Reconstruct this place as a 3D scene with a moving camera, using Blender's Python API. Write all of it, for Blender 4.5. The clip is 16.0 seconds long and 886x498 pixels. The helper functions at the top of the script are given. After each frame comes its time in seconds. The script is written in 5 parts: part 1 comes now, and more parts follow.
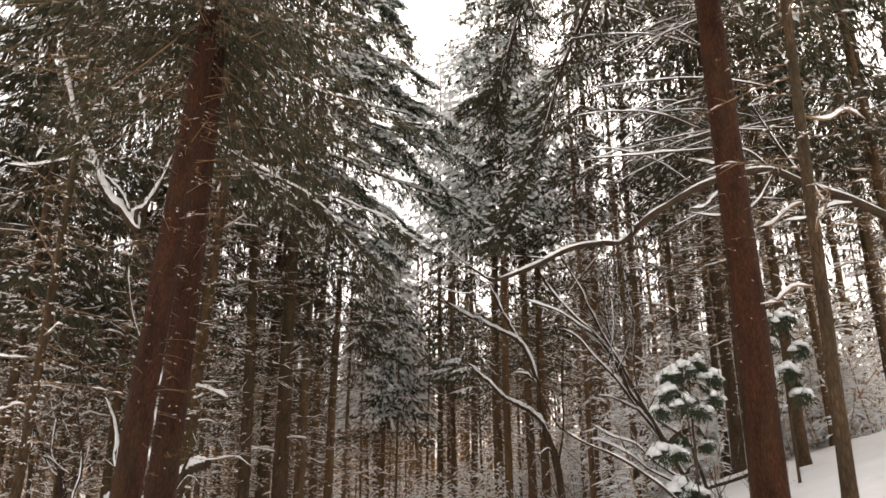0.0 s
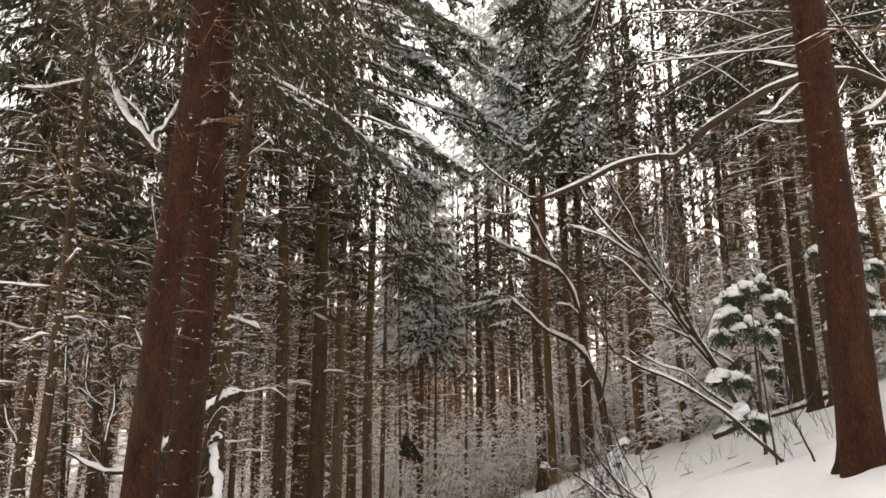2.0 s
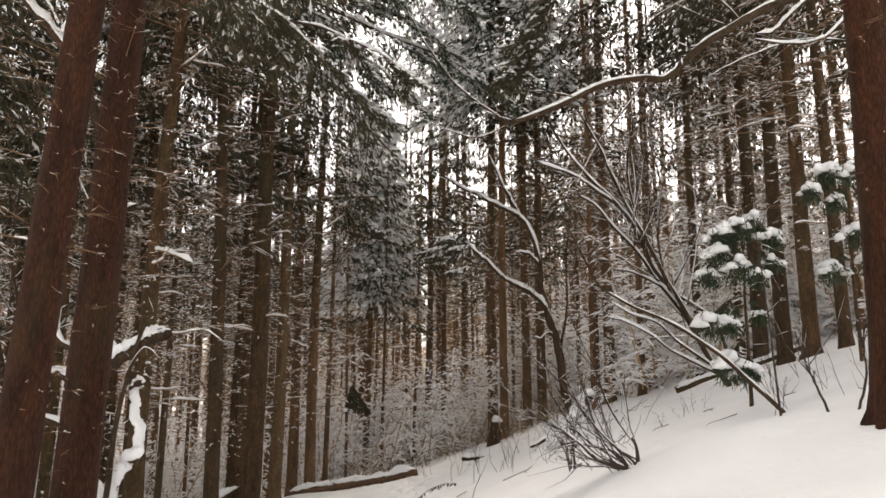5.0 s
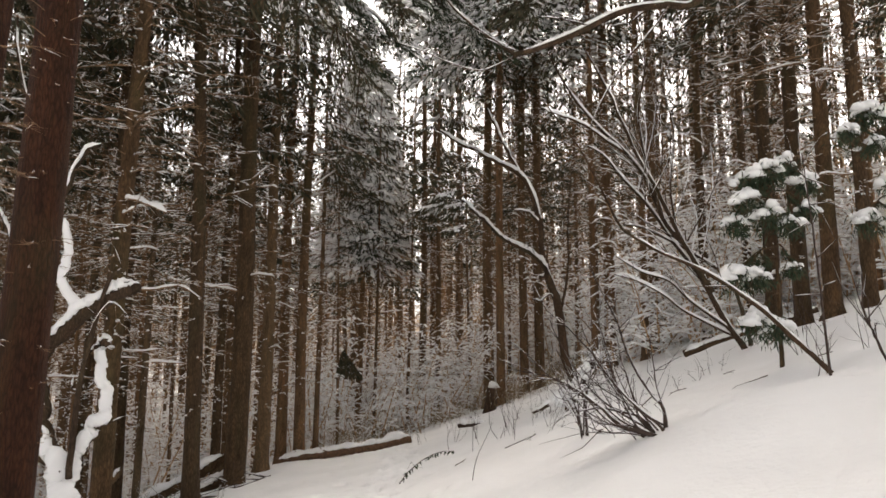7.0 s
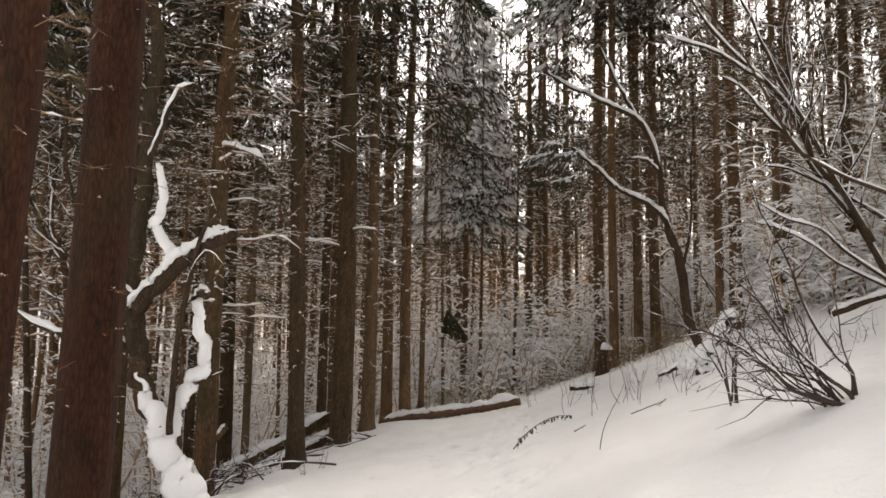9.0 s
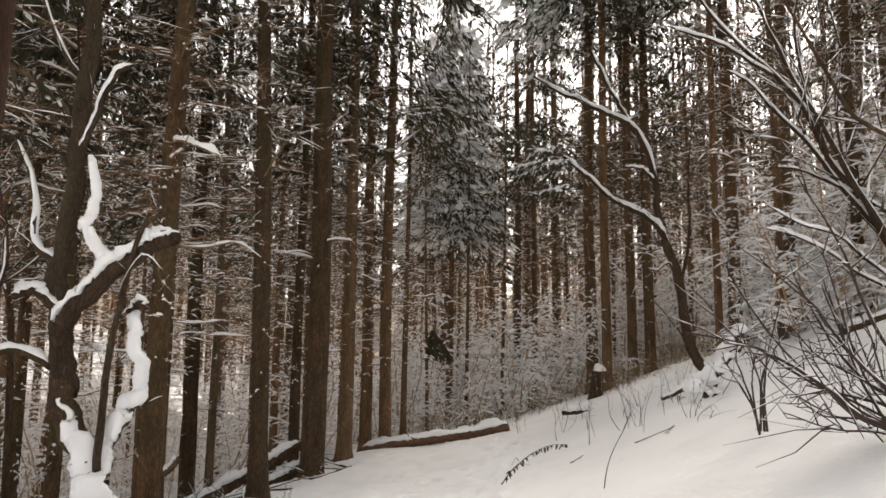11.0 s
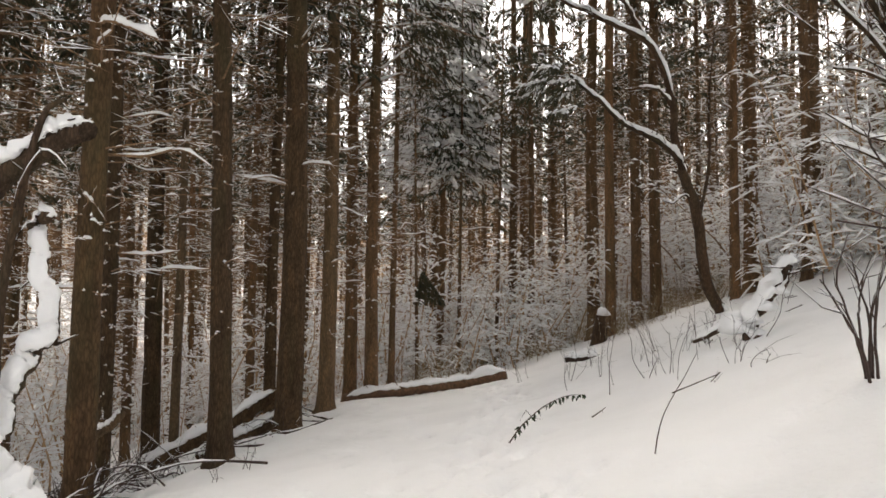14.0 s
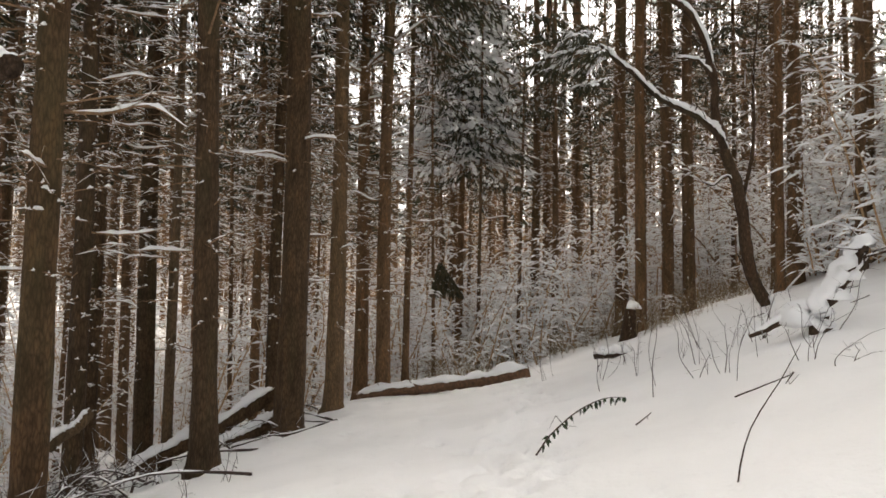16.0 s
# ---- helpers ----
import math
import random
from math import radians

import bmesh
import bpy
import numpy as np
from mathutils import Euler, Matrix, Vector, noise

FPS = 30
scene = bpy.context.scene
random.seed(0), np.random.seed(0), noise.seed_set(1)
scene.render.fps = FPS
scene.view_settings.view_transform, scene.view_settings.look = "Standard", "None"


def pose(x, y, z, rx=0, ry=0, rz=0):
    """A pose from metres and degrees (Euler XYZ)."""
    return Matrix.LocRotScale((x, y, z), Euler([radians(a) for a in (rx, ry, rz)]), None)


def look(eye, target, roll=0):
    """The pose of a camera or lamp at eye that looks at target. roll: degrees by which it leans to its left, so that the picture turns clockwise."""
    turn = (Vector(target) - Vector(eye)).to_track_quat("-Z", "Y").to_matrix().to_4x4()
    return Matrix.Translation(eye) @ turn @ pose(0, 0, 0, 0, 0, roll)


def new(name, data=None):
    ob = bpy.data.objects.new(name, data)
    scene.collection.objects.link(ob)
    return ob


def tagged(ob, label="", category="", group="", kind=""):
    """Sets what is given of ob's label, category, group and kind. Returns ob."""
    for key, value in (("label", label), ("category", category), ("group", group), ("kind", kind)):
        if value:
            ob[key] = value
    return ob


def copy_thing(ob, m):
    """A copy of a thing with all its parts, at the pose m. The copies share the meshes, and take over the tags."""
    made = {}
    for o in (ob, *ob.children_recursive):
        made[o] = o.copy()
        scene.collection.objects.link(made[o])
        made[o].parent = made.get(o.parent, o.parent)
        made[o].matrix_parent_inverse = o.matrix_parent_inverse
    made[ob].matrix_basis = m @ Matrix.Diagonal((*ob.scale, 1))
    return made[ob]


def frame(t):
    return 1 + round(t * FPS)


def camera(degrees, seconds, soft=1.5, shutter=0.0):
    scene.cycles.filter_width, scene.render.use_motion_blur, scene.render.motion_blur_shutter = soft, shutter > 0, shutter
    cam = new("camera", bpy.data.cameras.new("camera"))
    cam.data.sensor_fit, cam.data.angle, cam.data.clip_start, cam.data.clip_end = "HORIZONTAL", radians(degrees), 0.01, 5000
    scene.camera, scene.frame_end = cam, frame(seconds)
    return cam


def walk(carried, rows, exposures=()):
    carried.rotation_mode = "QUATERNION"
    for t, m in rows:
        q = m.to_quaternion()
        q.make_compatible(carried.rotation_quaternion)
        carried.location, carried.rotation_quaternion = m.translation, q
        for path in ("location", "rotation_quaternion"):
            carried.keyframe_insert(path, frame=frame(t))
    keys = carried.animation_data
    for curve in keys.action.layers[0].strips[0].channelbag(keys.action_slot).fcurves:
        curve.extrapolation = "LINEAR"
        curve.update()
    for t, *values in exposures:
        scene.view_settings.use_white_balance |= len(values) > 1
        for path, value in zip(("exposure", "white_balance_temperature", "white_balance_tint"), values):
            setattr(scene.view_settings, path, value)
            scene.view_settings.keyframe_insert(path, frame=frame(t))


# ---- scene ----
cam = camera(62.4, 16.0, 1.6)
METRES, EYE, TILT, LEAN, TURN = 10.0, 1.5, 0.0, 0.0, 0.0
ROWS = [
    (0.0, 0.0, 0.0, 0.0, -0.02, 19.21, -0.05),
    (0.5, -0.0028, 0.0258, -0.0032, 1.17, 18.25, -0.44),
    (1.0, -0.0117, 0.0506, -0.0041, 0.93, 17.06, 0.44),
    (1.5, -0.0121, 0.0759, -0.0076, 1.61, 15.71, 1.09),
    (2.0, -0.0102, 0.1045, -0.0094, 2.85, 14.64, 0.15),
    (2.5, -0.0167, 0.1269, -0.0142, 2.04, 13.34, -0.41),
    (3.0, -0.0223, 0.1526, -0.0145, 0.87, 12.23, 0.08),
    (3.5, -0.0196, 0.1795, -0.0164, 0.92, 12.18, -0.41),
    (4.0, -0.0231, 0.2066, -0.0202, 0.61, 12.09, -1.0),
    (4.5, -0.0309, 0.236, -0.0217, -1.02, 11.72, -0.43),
    (7.0, -0.0411, 0.3863, -0.0346, -2.02, 9.0, -0.47),
    (7.5, -0.0487, 0.4148, -0.0394, -3.13, 7.51, -0.72),
    (8.0, -0.053, 0.437, -0.0435, -1.25, 6.08, -0.42),
    (8.5, -0.052, 0.4763, -0.043, 4.21, 5.68, -0.79),
    (9.0, -0.0611, 0.5057, -0.0459, 5.87, 6.04, -1.01),
    (11.5, -0.0619, 0.6775, -0.0578, 4.8, 7.94, -0.8),
    (12.0, -0.0673, 0.7098, -0.0636, 4.54, 6.55, -0.98),
    (12.5, -0.0717, 0.7411, -0.0669, 2.6, 5.38, -0.95),
    (13.0, -0.0705, 0.7735, -0.0704, 4.1, 4.65, -1.13),
    (13.5, -0.0788, 0.8104, -0.0741, 5.16, 4.4, -1.22),
    (14.0, -0.0856, 0.8422, -0.0759, 4.06, 4.0, -0.8),
    (14.5, -0.0873, 0.8801, -0.0774, 6.09, 4.1, -0.9),
    (15.0, -0.0885, 0.9111, -0.0817, 6.96, 4.43, -0.79),
    (15.5, -0.093, 0.9506, -0.0862, 4.07, 4.46, -0.49),
    (16.0, -0.089, 0.9837, -0.0885, 5.65, 3.69, -1.03),
]
SKY = 0.15
EXPOSURES = ((0.0, 1.42, 7250, 13), (4.0, 1.50, 7150, 12), (7.8, 1.34, 7150, 12), (9.0, 1.38, 7150, 12), (12.0, 1.44, 7050, 11), (16.0, 1.52, 7000, 10))
walk(cam, [(t, pose(0, 0, EYE, TILT, LEAN, TURN) @ pose(METRES * x, METRES * y, METRES * z, 90 + pitch, roll, yaw)) for t, x, y, z, yaw, pitch, roll in ROWS],
     EXPOSURES)

# ---- world, sun ----
world = bpy.data.worlds.new("overcast_sky")
scene.world = world
world.use_nodes = True
wn = world.node_tree
wn.nodes.clear()
sky = wn.nodes.new("ShaderNodeTexSky")
sky.sky_type, sky.sun_disc = "NISHITA", False
sky.sun_elevation, sky.sun_rotation = radians(52), radians(22)
sky.dust_density = 4.0
cloud = wn.nodes.new("ShaderNodeHueSaturation")
cloud.inputs["Saturation"].default_value = 0.22
back = wn.nodes.new("ShaderNodeBackground")
back.inputs["Strength"].default_value = SKY
sky_out = wn.nodes.new("ShaderNodeOutputWorld")
wn.links.new(sky.outputs[0], cloud.inputs["Color"])
wn.links.new(cloud.outputs[0], back.inputs["Color"])
wn.links.new(back.outputs[0], sky_out.inputs["Surface"])
sun = new("sun", bpy.data.lights.new("sun", "SUN"))
sun.data.energy, sun.data.angle, sun.data.color = 1.0, radians(35), (1.0, 0.95, 0.88)
sun.matrix_world = look((0, 0, 60), (-12, -30, 10))


# ---- materials ----
def material(name, rough=0.8):
    m = bpy.data.materials.new(name)
    m.use_nodes = True
    nt = m.node_tree
    b = nt.nodes["Principled BSDF"]
    b.inputs["Roughness"].default_value = rough
    return m, nt, b


def node(nt, kind, **inputs):
    n = nt.nodes.new(kind)
    for key, value in inputs.items():
        n.inputs[key.replace("_", " ")].default_value = value
    return n


def ramp(nt, source, stops):
    r = nt.nodes.new("ShaderNodeValToRGB")
    while len(r.color_ramp.elements) < len(stops):
        r.color_ramp.elements.new(0.5)
    for e, (at, colour) in zip(r.color_ramp.elements, stops):
        e.position, e.color = at, (*colour, 1)
    nt.links.new(source, r.inputs[0])
    return r.outputs[0]


def blend(nt, a, b, factor, how="MIX"):
    m = nt.nodes.new("ShaderNodeMix")
    m.data_type, m.blend_type = "RGBA", how
    for socket, value in ((m.inputs["Factor"], factor), (m.inputs["A"], a), (m.inputs["B"], b)):
        if isinstance(value, (int, float)):
            socket.default_value = value
        elif isinstance(value, tuple):
            socket.default_value = (*value, 1)
        else:
            nt.links.new(value, socket)
    return m.outputs["Result"]


def coords(nt, sx, sy, sz):
    """Object coordinates, scaled and moved by a random amount for each object."""
    tc, info = nt.nodes.new("ShaderNodeTexCoord"), nt.nodes.new("ShaderNodeObjectInfo")
    add = nt.nodes.new("ShaderNodeVectorMath")
    add.operation = "MULTIPLY_ADD"
    add.inputs[1].default_value = (sx, sy, sz)
    shift = nt.nodes.new("ShaderNodeVectorMath")
    shift.operation = "SCALE"
    shift.inputs["Scale"].default_value = 37.0
    nt.links.new(info.outputs["Random"], shift.inputs[0])
    nt.links.new(tc.outputs["Object"], add.inputs[0])
    nt.links.new(shift.outputs[0], add.inputs[2])
    return add.outputs[0], info.outputs["Random"]


def bumped(nt, b, height, strength, distance):
    n = node(nt, "ShaderNodeBump", Strength=strength, Distance=distance)
    nt.links.new(height, n.inputs["Height"])
    nt.links.new(n.outputs[0], b.inputs["Normal"])


def bark(name, dark, mid, light, moss=0.3, scale=1.0):
    m, nt, b = material(name, 0.92)
    b.inputs["Specular IOR Level"].default_value = 0.2
    where, rnd = coords(nt, 18 * scale, 18 * scale, 4.5 * scale)
    scales = node(nt, "ShaderNodeTexVoronoi", Scale=1.6)
    scales.feature = "DISTANCE_TO_EDGE"
    nt.links.new(where, scales.inputs["Vector"])
    fine = node(nt, "ShaderNodeTexNoise", Scale=2.3, Detail=6.0, Roughness=0.7)
    nt.links.new(where, fine.inputs["Vector"])
    broad = node(nt, "ShaderNodeTexNoise", Scale=0.12, Detail=3.0)
    nt.links.new(where, broad.inputs["Vector"])
    flakes = ramp(nt, scales.outputs["Distance"], [(0.0, dark), (0.16, mid), (0.6, light)])
    grain = ramp(nt, fine.outputs["Fac"], [(0.3, dark), (0.55, mid), (0.8, light)])
    colour = blend(nt, flakes, grain, 0.55)
    patch = node(nt, "ShaderNodeTexNoise", Scale=0.4, Detail=4.0, Roughness=0.6)
    nt.links.new(where, patch.inputs["Vector"])
    colour = blend(nt, colour, ramp(nt, patch.outputs["Fac"], [(0.30, (0.58, 0.55, 0.53)), (0.50, (1.0, 1.0, 1.0)), (0.72, (1.42, 1.30, 1.15))]), 1.0, "MULTIPLY")
    tint = ramp(nt, rnd, [(0.0, (0.78, 0.77, 0.77)), (0.5, (0.95, 0.93, 0.90)), (1.0, (1.08, 1.0, 0.92))])
    colour = blend(nt, colour, tint, 1.0, "MULTIPLY")
    green = ramp(nt, broad.outputs["Fac"], [(0.5, (0, 0, 0)), (0.72, (moss, moss, moss))])
    colour = blend(nt, colour, (0.06, 0.068, 0.03), green)
    nt.links.new(colour, b.inputs["Base Color"])
    rough = blend(nt, scales.outputs["Distance"], fine.outputs["Fac"], 0.5)
    bumped(nt, b, rough, 1.0, 0.03)
    return m


def wood(name, dark, light):
    m, nt, b = material(name, 0.85)
    where, _ = coords(nt, 9, 9, 9)
    n = node(nt, "ShaderNodeTexNoise", Scale=1.4, Detail=5.0, Roughness=0.65)
    nt.links.new(where, n.inputs["Vector"])
    nt.links.new(ramp(nt, n.outputs["Fac"], [(0.3, dark), (0.7, light)]), b.inputs["Base Color"])
    bumped(nt, b, n.outputs["Fac"], 0.6, 0.01)
    return m


def needles(name, dark, light):
    m, nt, b = material(name, 0.7)
    geo = nt.nodes.new("ShaderNodeNewGeometry")
    nt.links.new(ramp(nt, geo.outputs["Random Per Island"], [(0.0, dark), (0.7, light), (1.0, (0.11, 0.072, 0.042))]), b.inputs["Base Color"])
    b.inputs["Specular IOR Level"].default_value = 0.25
    return m


def snowy(name, tone, fine_scale, depth):
    m, nt, b = material(name, 0.75)
    tc = nt.nodes.new("ShaderNodeTexCoord")
    fine = node(nt, "ShaderNodeTexNoise", Scale=fine_scale, Detail=5.0, Roughness=0.6)
    broad = node(nt, "ShaderNodeTexNoise", Scale=0.7, Detail=3.0)
    for n in (fine, broad):
        nt.links.new(tc.outputs["Object"], n.inputs["Vector"])
    shade = tuple(c * 0.93 for c in tone)
    nt.links.new(ramp(nt, broad.outputs["Fac"], [(0.3, shade), (0.7, tone)]), b.inputs["Base Color"])
    b.inputs["Specular IOR Level"].default_value = 0.15
    bumped(nt, b, fine.outputs["Fac"], 0.35, depth)
    return m


SNOW = snowy("snow", (0.90, 0.90, 0.90), 14.0, 0.03)
SNOW_GROUND = snowy("snow_ground", (0.90, 0.895, 0.885), 9.0, 0.08)
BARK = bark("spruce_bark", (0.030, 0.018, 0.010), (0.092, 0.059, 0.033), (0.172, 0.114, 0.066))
# lighter copy of the spruce bark, haze painted into deeper trunks
BARK_HAZED = bark("hazed_spruce_bark", (0.062, 0.037, 0.020), (0.175, 0.108, 0.060), (0.285, 0.182, 0.105))
BARK_RED = bark("red_spruce_bark", (0.014, 0.006, 0.003), (0.052, 0.020, 0.010), (0.104, 0.044, 0.022), 0.16, 1.2)
BARK_PALE = bark("pale_bark", (0.06, 0.04, 0.022), (0.16, 0.11, 0.065), (0.27, 0.19, 0.115), 0.2)
BARK_DARK = bark("dark_bark", (0.022, 0.014, 0.009), (0.072, 0.047, 0.031), (0.145, 0.099, 0.066), 0.25)
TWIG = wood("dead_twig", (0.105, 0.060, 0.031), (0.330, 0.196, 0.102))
# tan of dry brush; on far trees the paleness stands in for haze
TWIG_DRY_AND_HAZED = wood("dry_and_hazed_twig", (0.26, 0.158, 0.080), (0.60, 0.390, 0.215))
TWIG_RED = wood("shrub_twig", (0.022, 0.013, 0.009), (0.070, 0.042, 0.030))
STRAW = wood("dry_grass", (0.16, 0.11, 0.06), (0.36, 0.27, 0.16))
ROT = wood("rotten_wood", (0.045, 0.024, 0.012), (0.19, 0.10, 0.05))
NEEDLE = needles("spruce_needles", (0.022, 0.024, 0.011), (0.068, 0.062, 0.032))
NEEDLE_FRESH = needles("fresh_needles", (0.017, 0.032, 0.016), (0.050, 0.075, 0.040))
LEAF = wood("green_leaf", (0.014, 0.026, 0.011), (0.035, 0.055, 0.022))


# ---- mesh helpers ----
UP = np.array((0.0, 0.0, 1.0))


class Shape:
    """Collects vertices and faces of one mesh."""

    def __init__(self):
        self.v, self.f, self.n = [], [], 0

    def add(self, v, f):
        v = np.asarray(v, float).reshape(-1, 3)
        self.v.append(v)
        self.f.extend((np.asarray(f) + self.n).tolist())
        self.n += len(v)

    def mesh(self, name, mat, smooth=True):
        me = bpy.data.meshes.new(name)
        me.from_pydata(np.concatenate(self.v).tolist() if self.v else [], [], self.f)
        me.materials.append(mat)
        me.polygons.foreach_set("use_smooth", [smooth] * len(me.polygons))
        return me


class Pieces(Shape):
    """Several shapes, one for each limb of a thing."""

    def __init__(self):
        self.v, self.f, self.n, self.items = [], [], 0, []

    def begin(self):
        self.items.append(Shape())
        return self.items[-1]


def unit(a):
    return a / np.maximum(np.linalg.norm(a, axis=-1, keepdims=True), 1e-9)


def spline(points, n):
    """n points on a smooth line through the given ones."""
    p = np.array(points, float)
    p = np.vstack([2 * p[0] - p[1], p, 2 * p[-1] - p[-2]])
    out = []
    for s in np.linspace(0, len(p) - 3 - 1e-6, n):
        i, u = int(s), s - int(s)
        a, b, c, d = p[i:i + 4]
        out.append(0.5 * (2 * b + (c - a) * u + (2 * a - 5 * b + 4 * c - d) * u * u + (3 * b - a - 3 * c + d) * u ** 3))
    return np.array(out)


def sweep(shape, path, rings):
    """Joins rings of points, one for each step of the path, into a closed skin."""
    n, k = rings.shape[:2]
    i, j = np.meshgrid(np.arange(n - 1), np.arange(k), indexing="ij")
    a, b = (i * k + j).ravel(), (i * k + (j + 1) % k).ravel()
    shape.add(rings.reshape(-1, 3), np.stack([a, b, b + k, a + k], 1))
    for ring, turn in ((0, -1), (n - 1, 1)):
        shape.f.append([shape.n - n * k + ring * k + q for q in range(k)][::turn])


def tube(shape, path, radius, sides=6, rough=0.0, rng=None):
    path = np.asarray(path, float)
    radius = np.broadcast_to(radius, len(path))
    t = unit(np.gradient(path, axis=0))
    ref = np.where(np.abs(t[:, 2:3]) > 0.9, np.array([[1.0, 0, 0]]), UP)
    if np.mean(np.abs(t[:, 2])) > 0.6:
        ref = np.broadcast_to(np.array([[1.0, 0, 0]]), t.shape)
    u = unit(np.cross(t, ref))
    w = np.cross(t, u)
    a = np.linspace(0, 2 * np.pi, sides, endpoint=False)
    r = radius[:, None] * np.ones(sides)
    if rough and rng is not None:
        r = r * (1 + rough * rng.normal(size=r.shape))
    rings = path[:, None] + r[..., None] * (np.cos(a)[None, :, None] * u[:, None] + np.sin(a)[None, :, None] * w[:, None])
    sweep(shape, path, rings)


def even(a):
    """Evens out a row of random numbers, so that snow swells and sinks softly."""
    if len(a) < 20:
        return a
    wide = np.concatenate([a[:2], a, a[-2:]])
    return 1.9 * np.convolve(wide, (0.12, 0.24, 0.28, 0.24, 0.12), "valid")


def snow_ridge(shape, path, radius, height, rng, wide=1.15, lumpy=0.25, blown=0.0):
    """A ridge of snow lying along the upper side of a limb."""
    path = np.asarray(path, float)
    n = len(path)
    radius = np.broadcast_to(radius, n)
    t = unit(np.gradient(path, axis=0))
    flat = np.sqrt(np.clip(1 - t[:, 2] ** 2, 0.0, 1))
    side = unit(np.cross(t, UP))
    s = np.linspace(0, 1, n)
    body = np.clip(np.minimum(s, 1 - s) * min(n, 30) * 0.45, 0.12, 1) * (1 + lumpy * even(rng.normal(size=n))).clip(0.5, 1.6)
    h = height * body * (0.2 + 0.8 * flat)
    w = radius * wide * (0.6 + 0.4 * body)
    up = np.cross(side, t) + np.array((0, -blown, 0)) if blown <= 1 else np.broadcast_to(np.array((0.35, -1.0, 0.35)), path.shape)
    up = unit(up - t * np.sum(up * t, 1, keepdims=True))
    side = np.cross(t, up)
    if blown:
        h = height * body * (0.45 + 0.55 * flat)
    if 1 < blown < 1.4:
        w = w * np.clip(3.2 * (1 - s), 0.2, 1)
    profile = ((-1.0, 0.0), (-0.95, 0.45), (-0.5, 0.92), (0.0, 1.0), (0.5, 0.9), (0.95, 0.42), (1.0, 0.0))
    rings = np.stack([path + up * (radius * (0.8 if blown else 0.45))[:, None] + side * (w * a)[:, None] + up * (h * b)[:, None] for a, b in profile], 1)
    if blown > 1:
        for edge in (0, 1, 5, 6):
            rings[:, edge] += side * (w * rng.normal(size=n) * 0.07)[:, None]
    if height > 0.07:
        rings = rings + rng.normal(size=rings.shape) * min(0.014, 0.1 * height)
    sweep(shape, path, rings)


def prisms(shape, p0, p1, r0, r1):
    """Many thin three-sided twigs at once."""
    p0, p1 = np.asarray(p0, float), np.asarray(p1, float)
    n = len(p0)
    if not n:
        return
    r0, r1 = np.broadcast_to(r0, n), np.broadcast_to(r1, n)
    t = unit(p1 - p0)
    u = unit(np.cross(t, UP + 0.01))
    w = np.cross(t, u)
    ring = [np.cos(a) * u + np.sin(a) * w for a in (0.5, 2.6, 4.7)]
    v = np.stack([p0 + d * r0[:, None] for d in ring] + [p1 + d * r1[:, None] for d in ring], 1)
    o = np.arange(n)[:, None] * 6
    shape.add(v, np.concatenate([o + np.array([[a, b, b + 3, a + 3]]) for a, b in ((0, 1), (1, 2), (2, 0))]))


def spikes(shape, p0, p1, r0):
    """Many thin pointed twigs at once."""
    n = len(p0)
    t = unit(p1 - p0)
    u = unit(np.cross(t, UP + 0.01))
    w = np.cross(t, u)
    v = np.stack([p0 + (np.cos(a) * u + np.sin(a) * w) * r0 for a in (0.5, 2.6, 4.7)] + [p1], 1)
    o = np.arange(n)[:, None] * 4
    shape.add(v, np.concatenate([o + np.array([q]) for q in ((0, 1, 3), (1, 2, 3), (2, 0, 3))]))


def ridges(shape, p0, p1, w, h):
    """Many thin strips of snow at once, each lying on a twig."""
    p0, p1 = np.asarray(p0, float), np.asarray(p1, float)
    n = len(p0)
    if not n:
        return
    w, h = np.broadcast_to(w, n)[:, None], np.broadcast_to(h, n)[:, None]
    side = unit(np.cross(p1 - p0, UP + 0.001))
    mid = (p0 + p1) / 2
    v = np.stack([p0, mid - side * w, mid + UP * h, mid + side * w, p1], 1)
    o = np.arange(n)[:, None] * 5
    shape.add(v, np.concatenate([o + np.array([q]) for q in ((0, 1, 2), (0, 2, 3), (4, 2, 1), (4, 3, 2))]))


def kites(shape, p, d, length, width, rng):
    """Many small needle sprays at once."""
    n = len(p)
    d = unit(d)
    side = unit(np.cross(d, unit(rng.normal(size=(n, 3)))))
    length, width = np.broadcast_to(length, n)[:, None], np.broadcast_to(width, n)[:, None]
    mid = p + d * length * 0.4
    v = np.stack([p, mid + side * width, p + d * length, mid - side * width], 1)
    shape.add(v, np.arange(n)[:, None] * 4 + np.arange(4)[None])


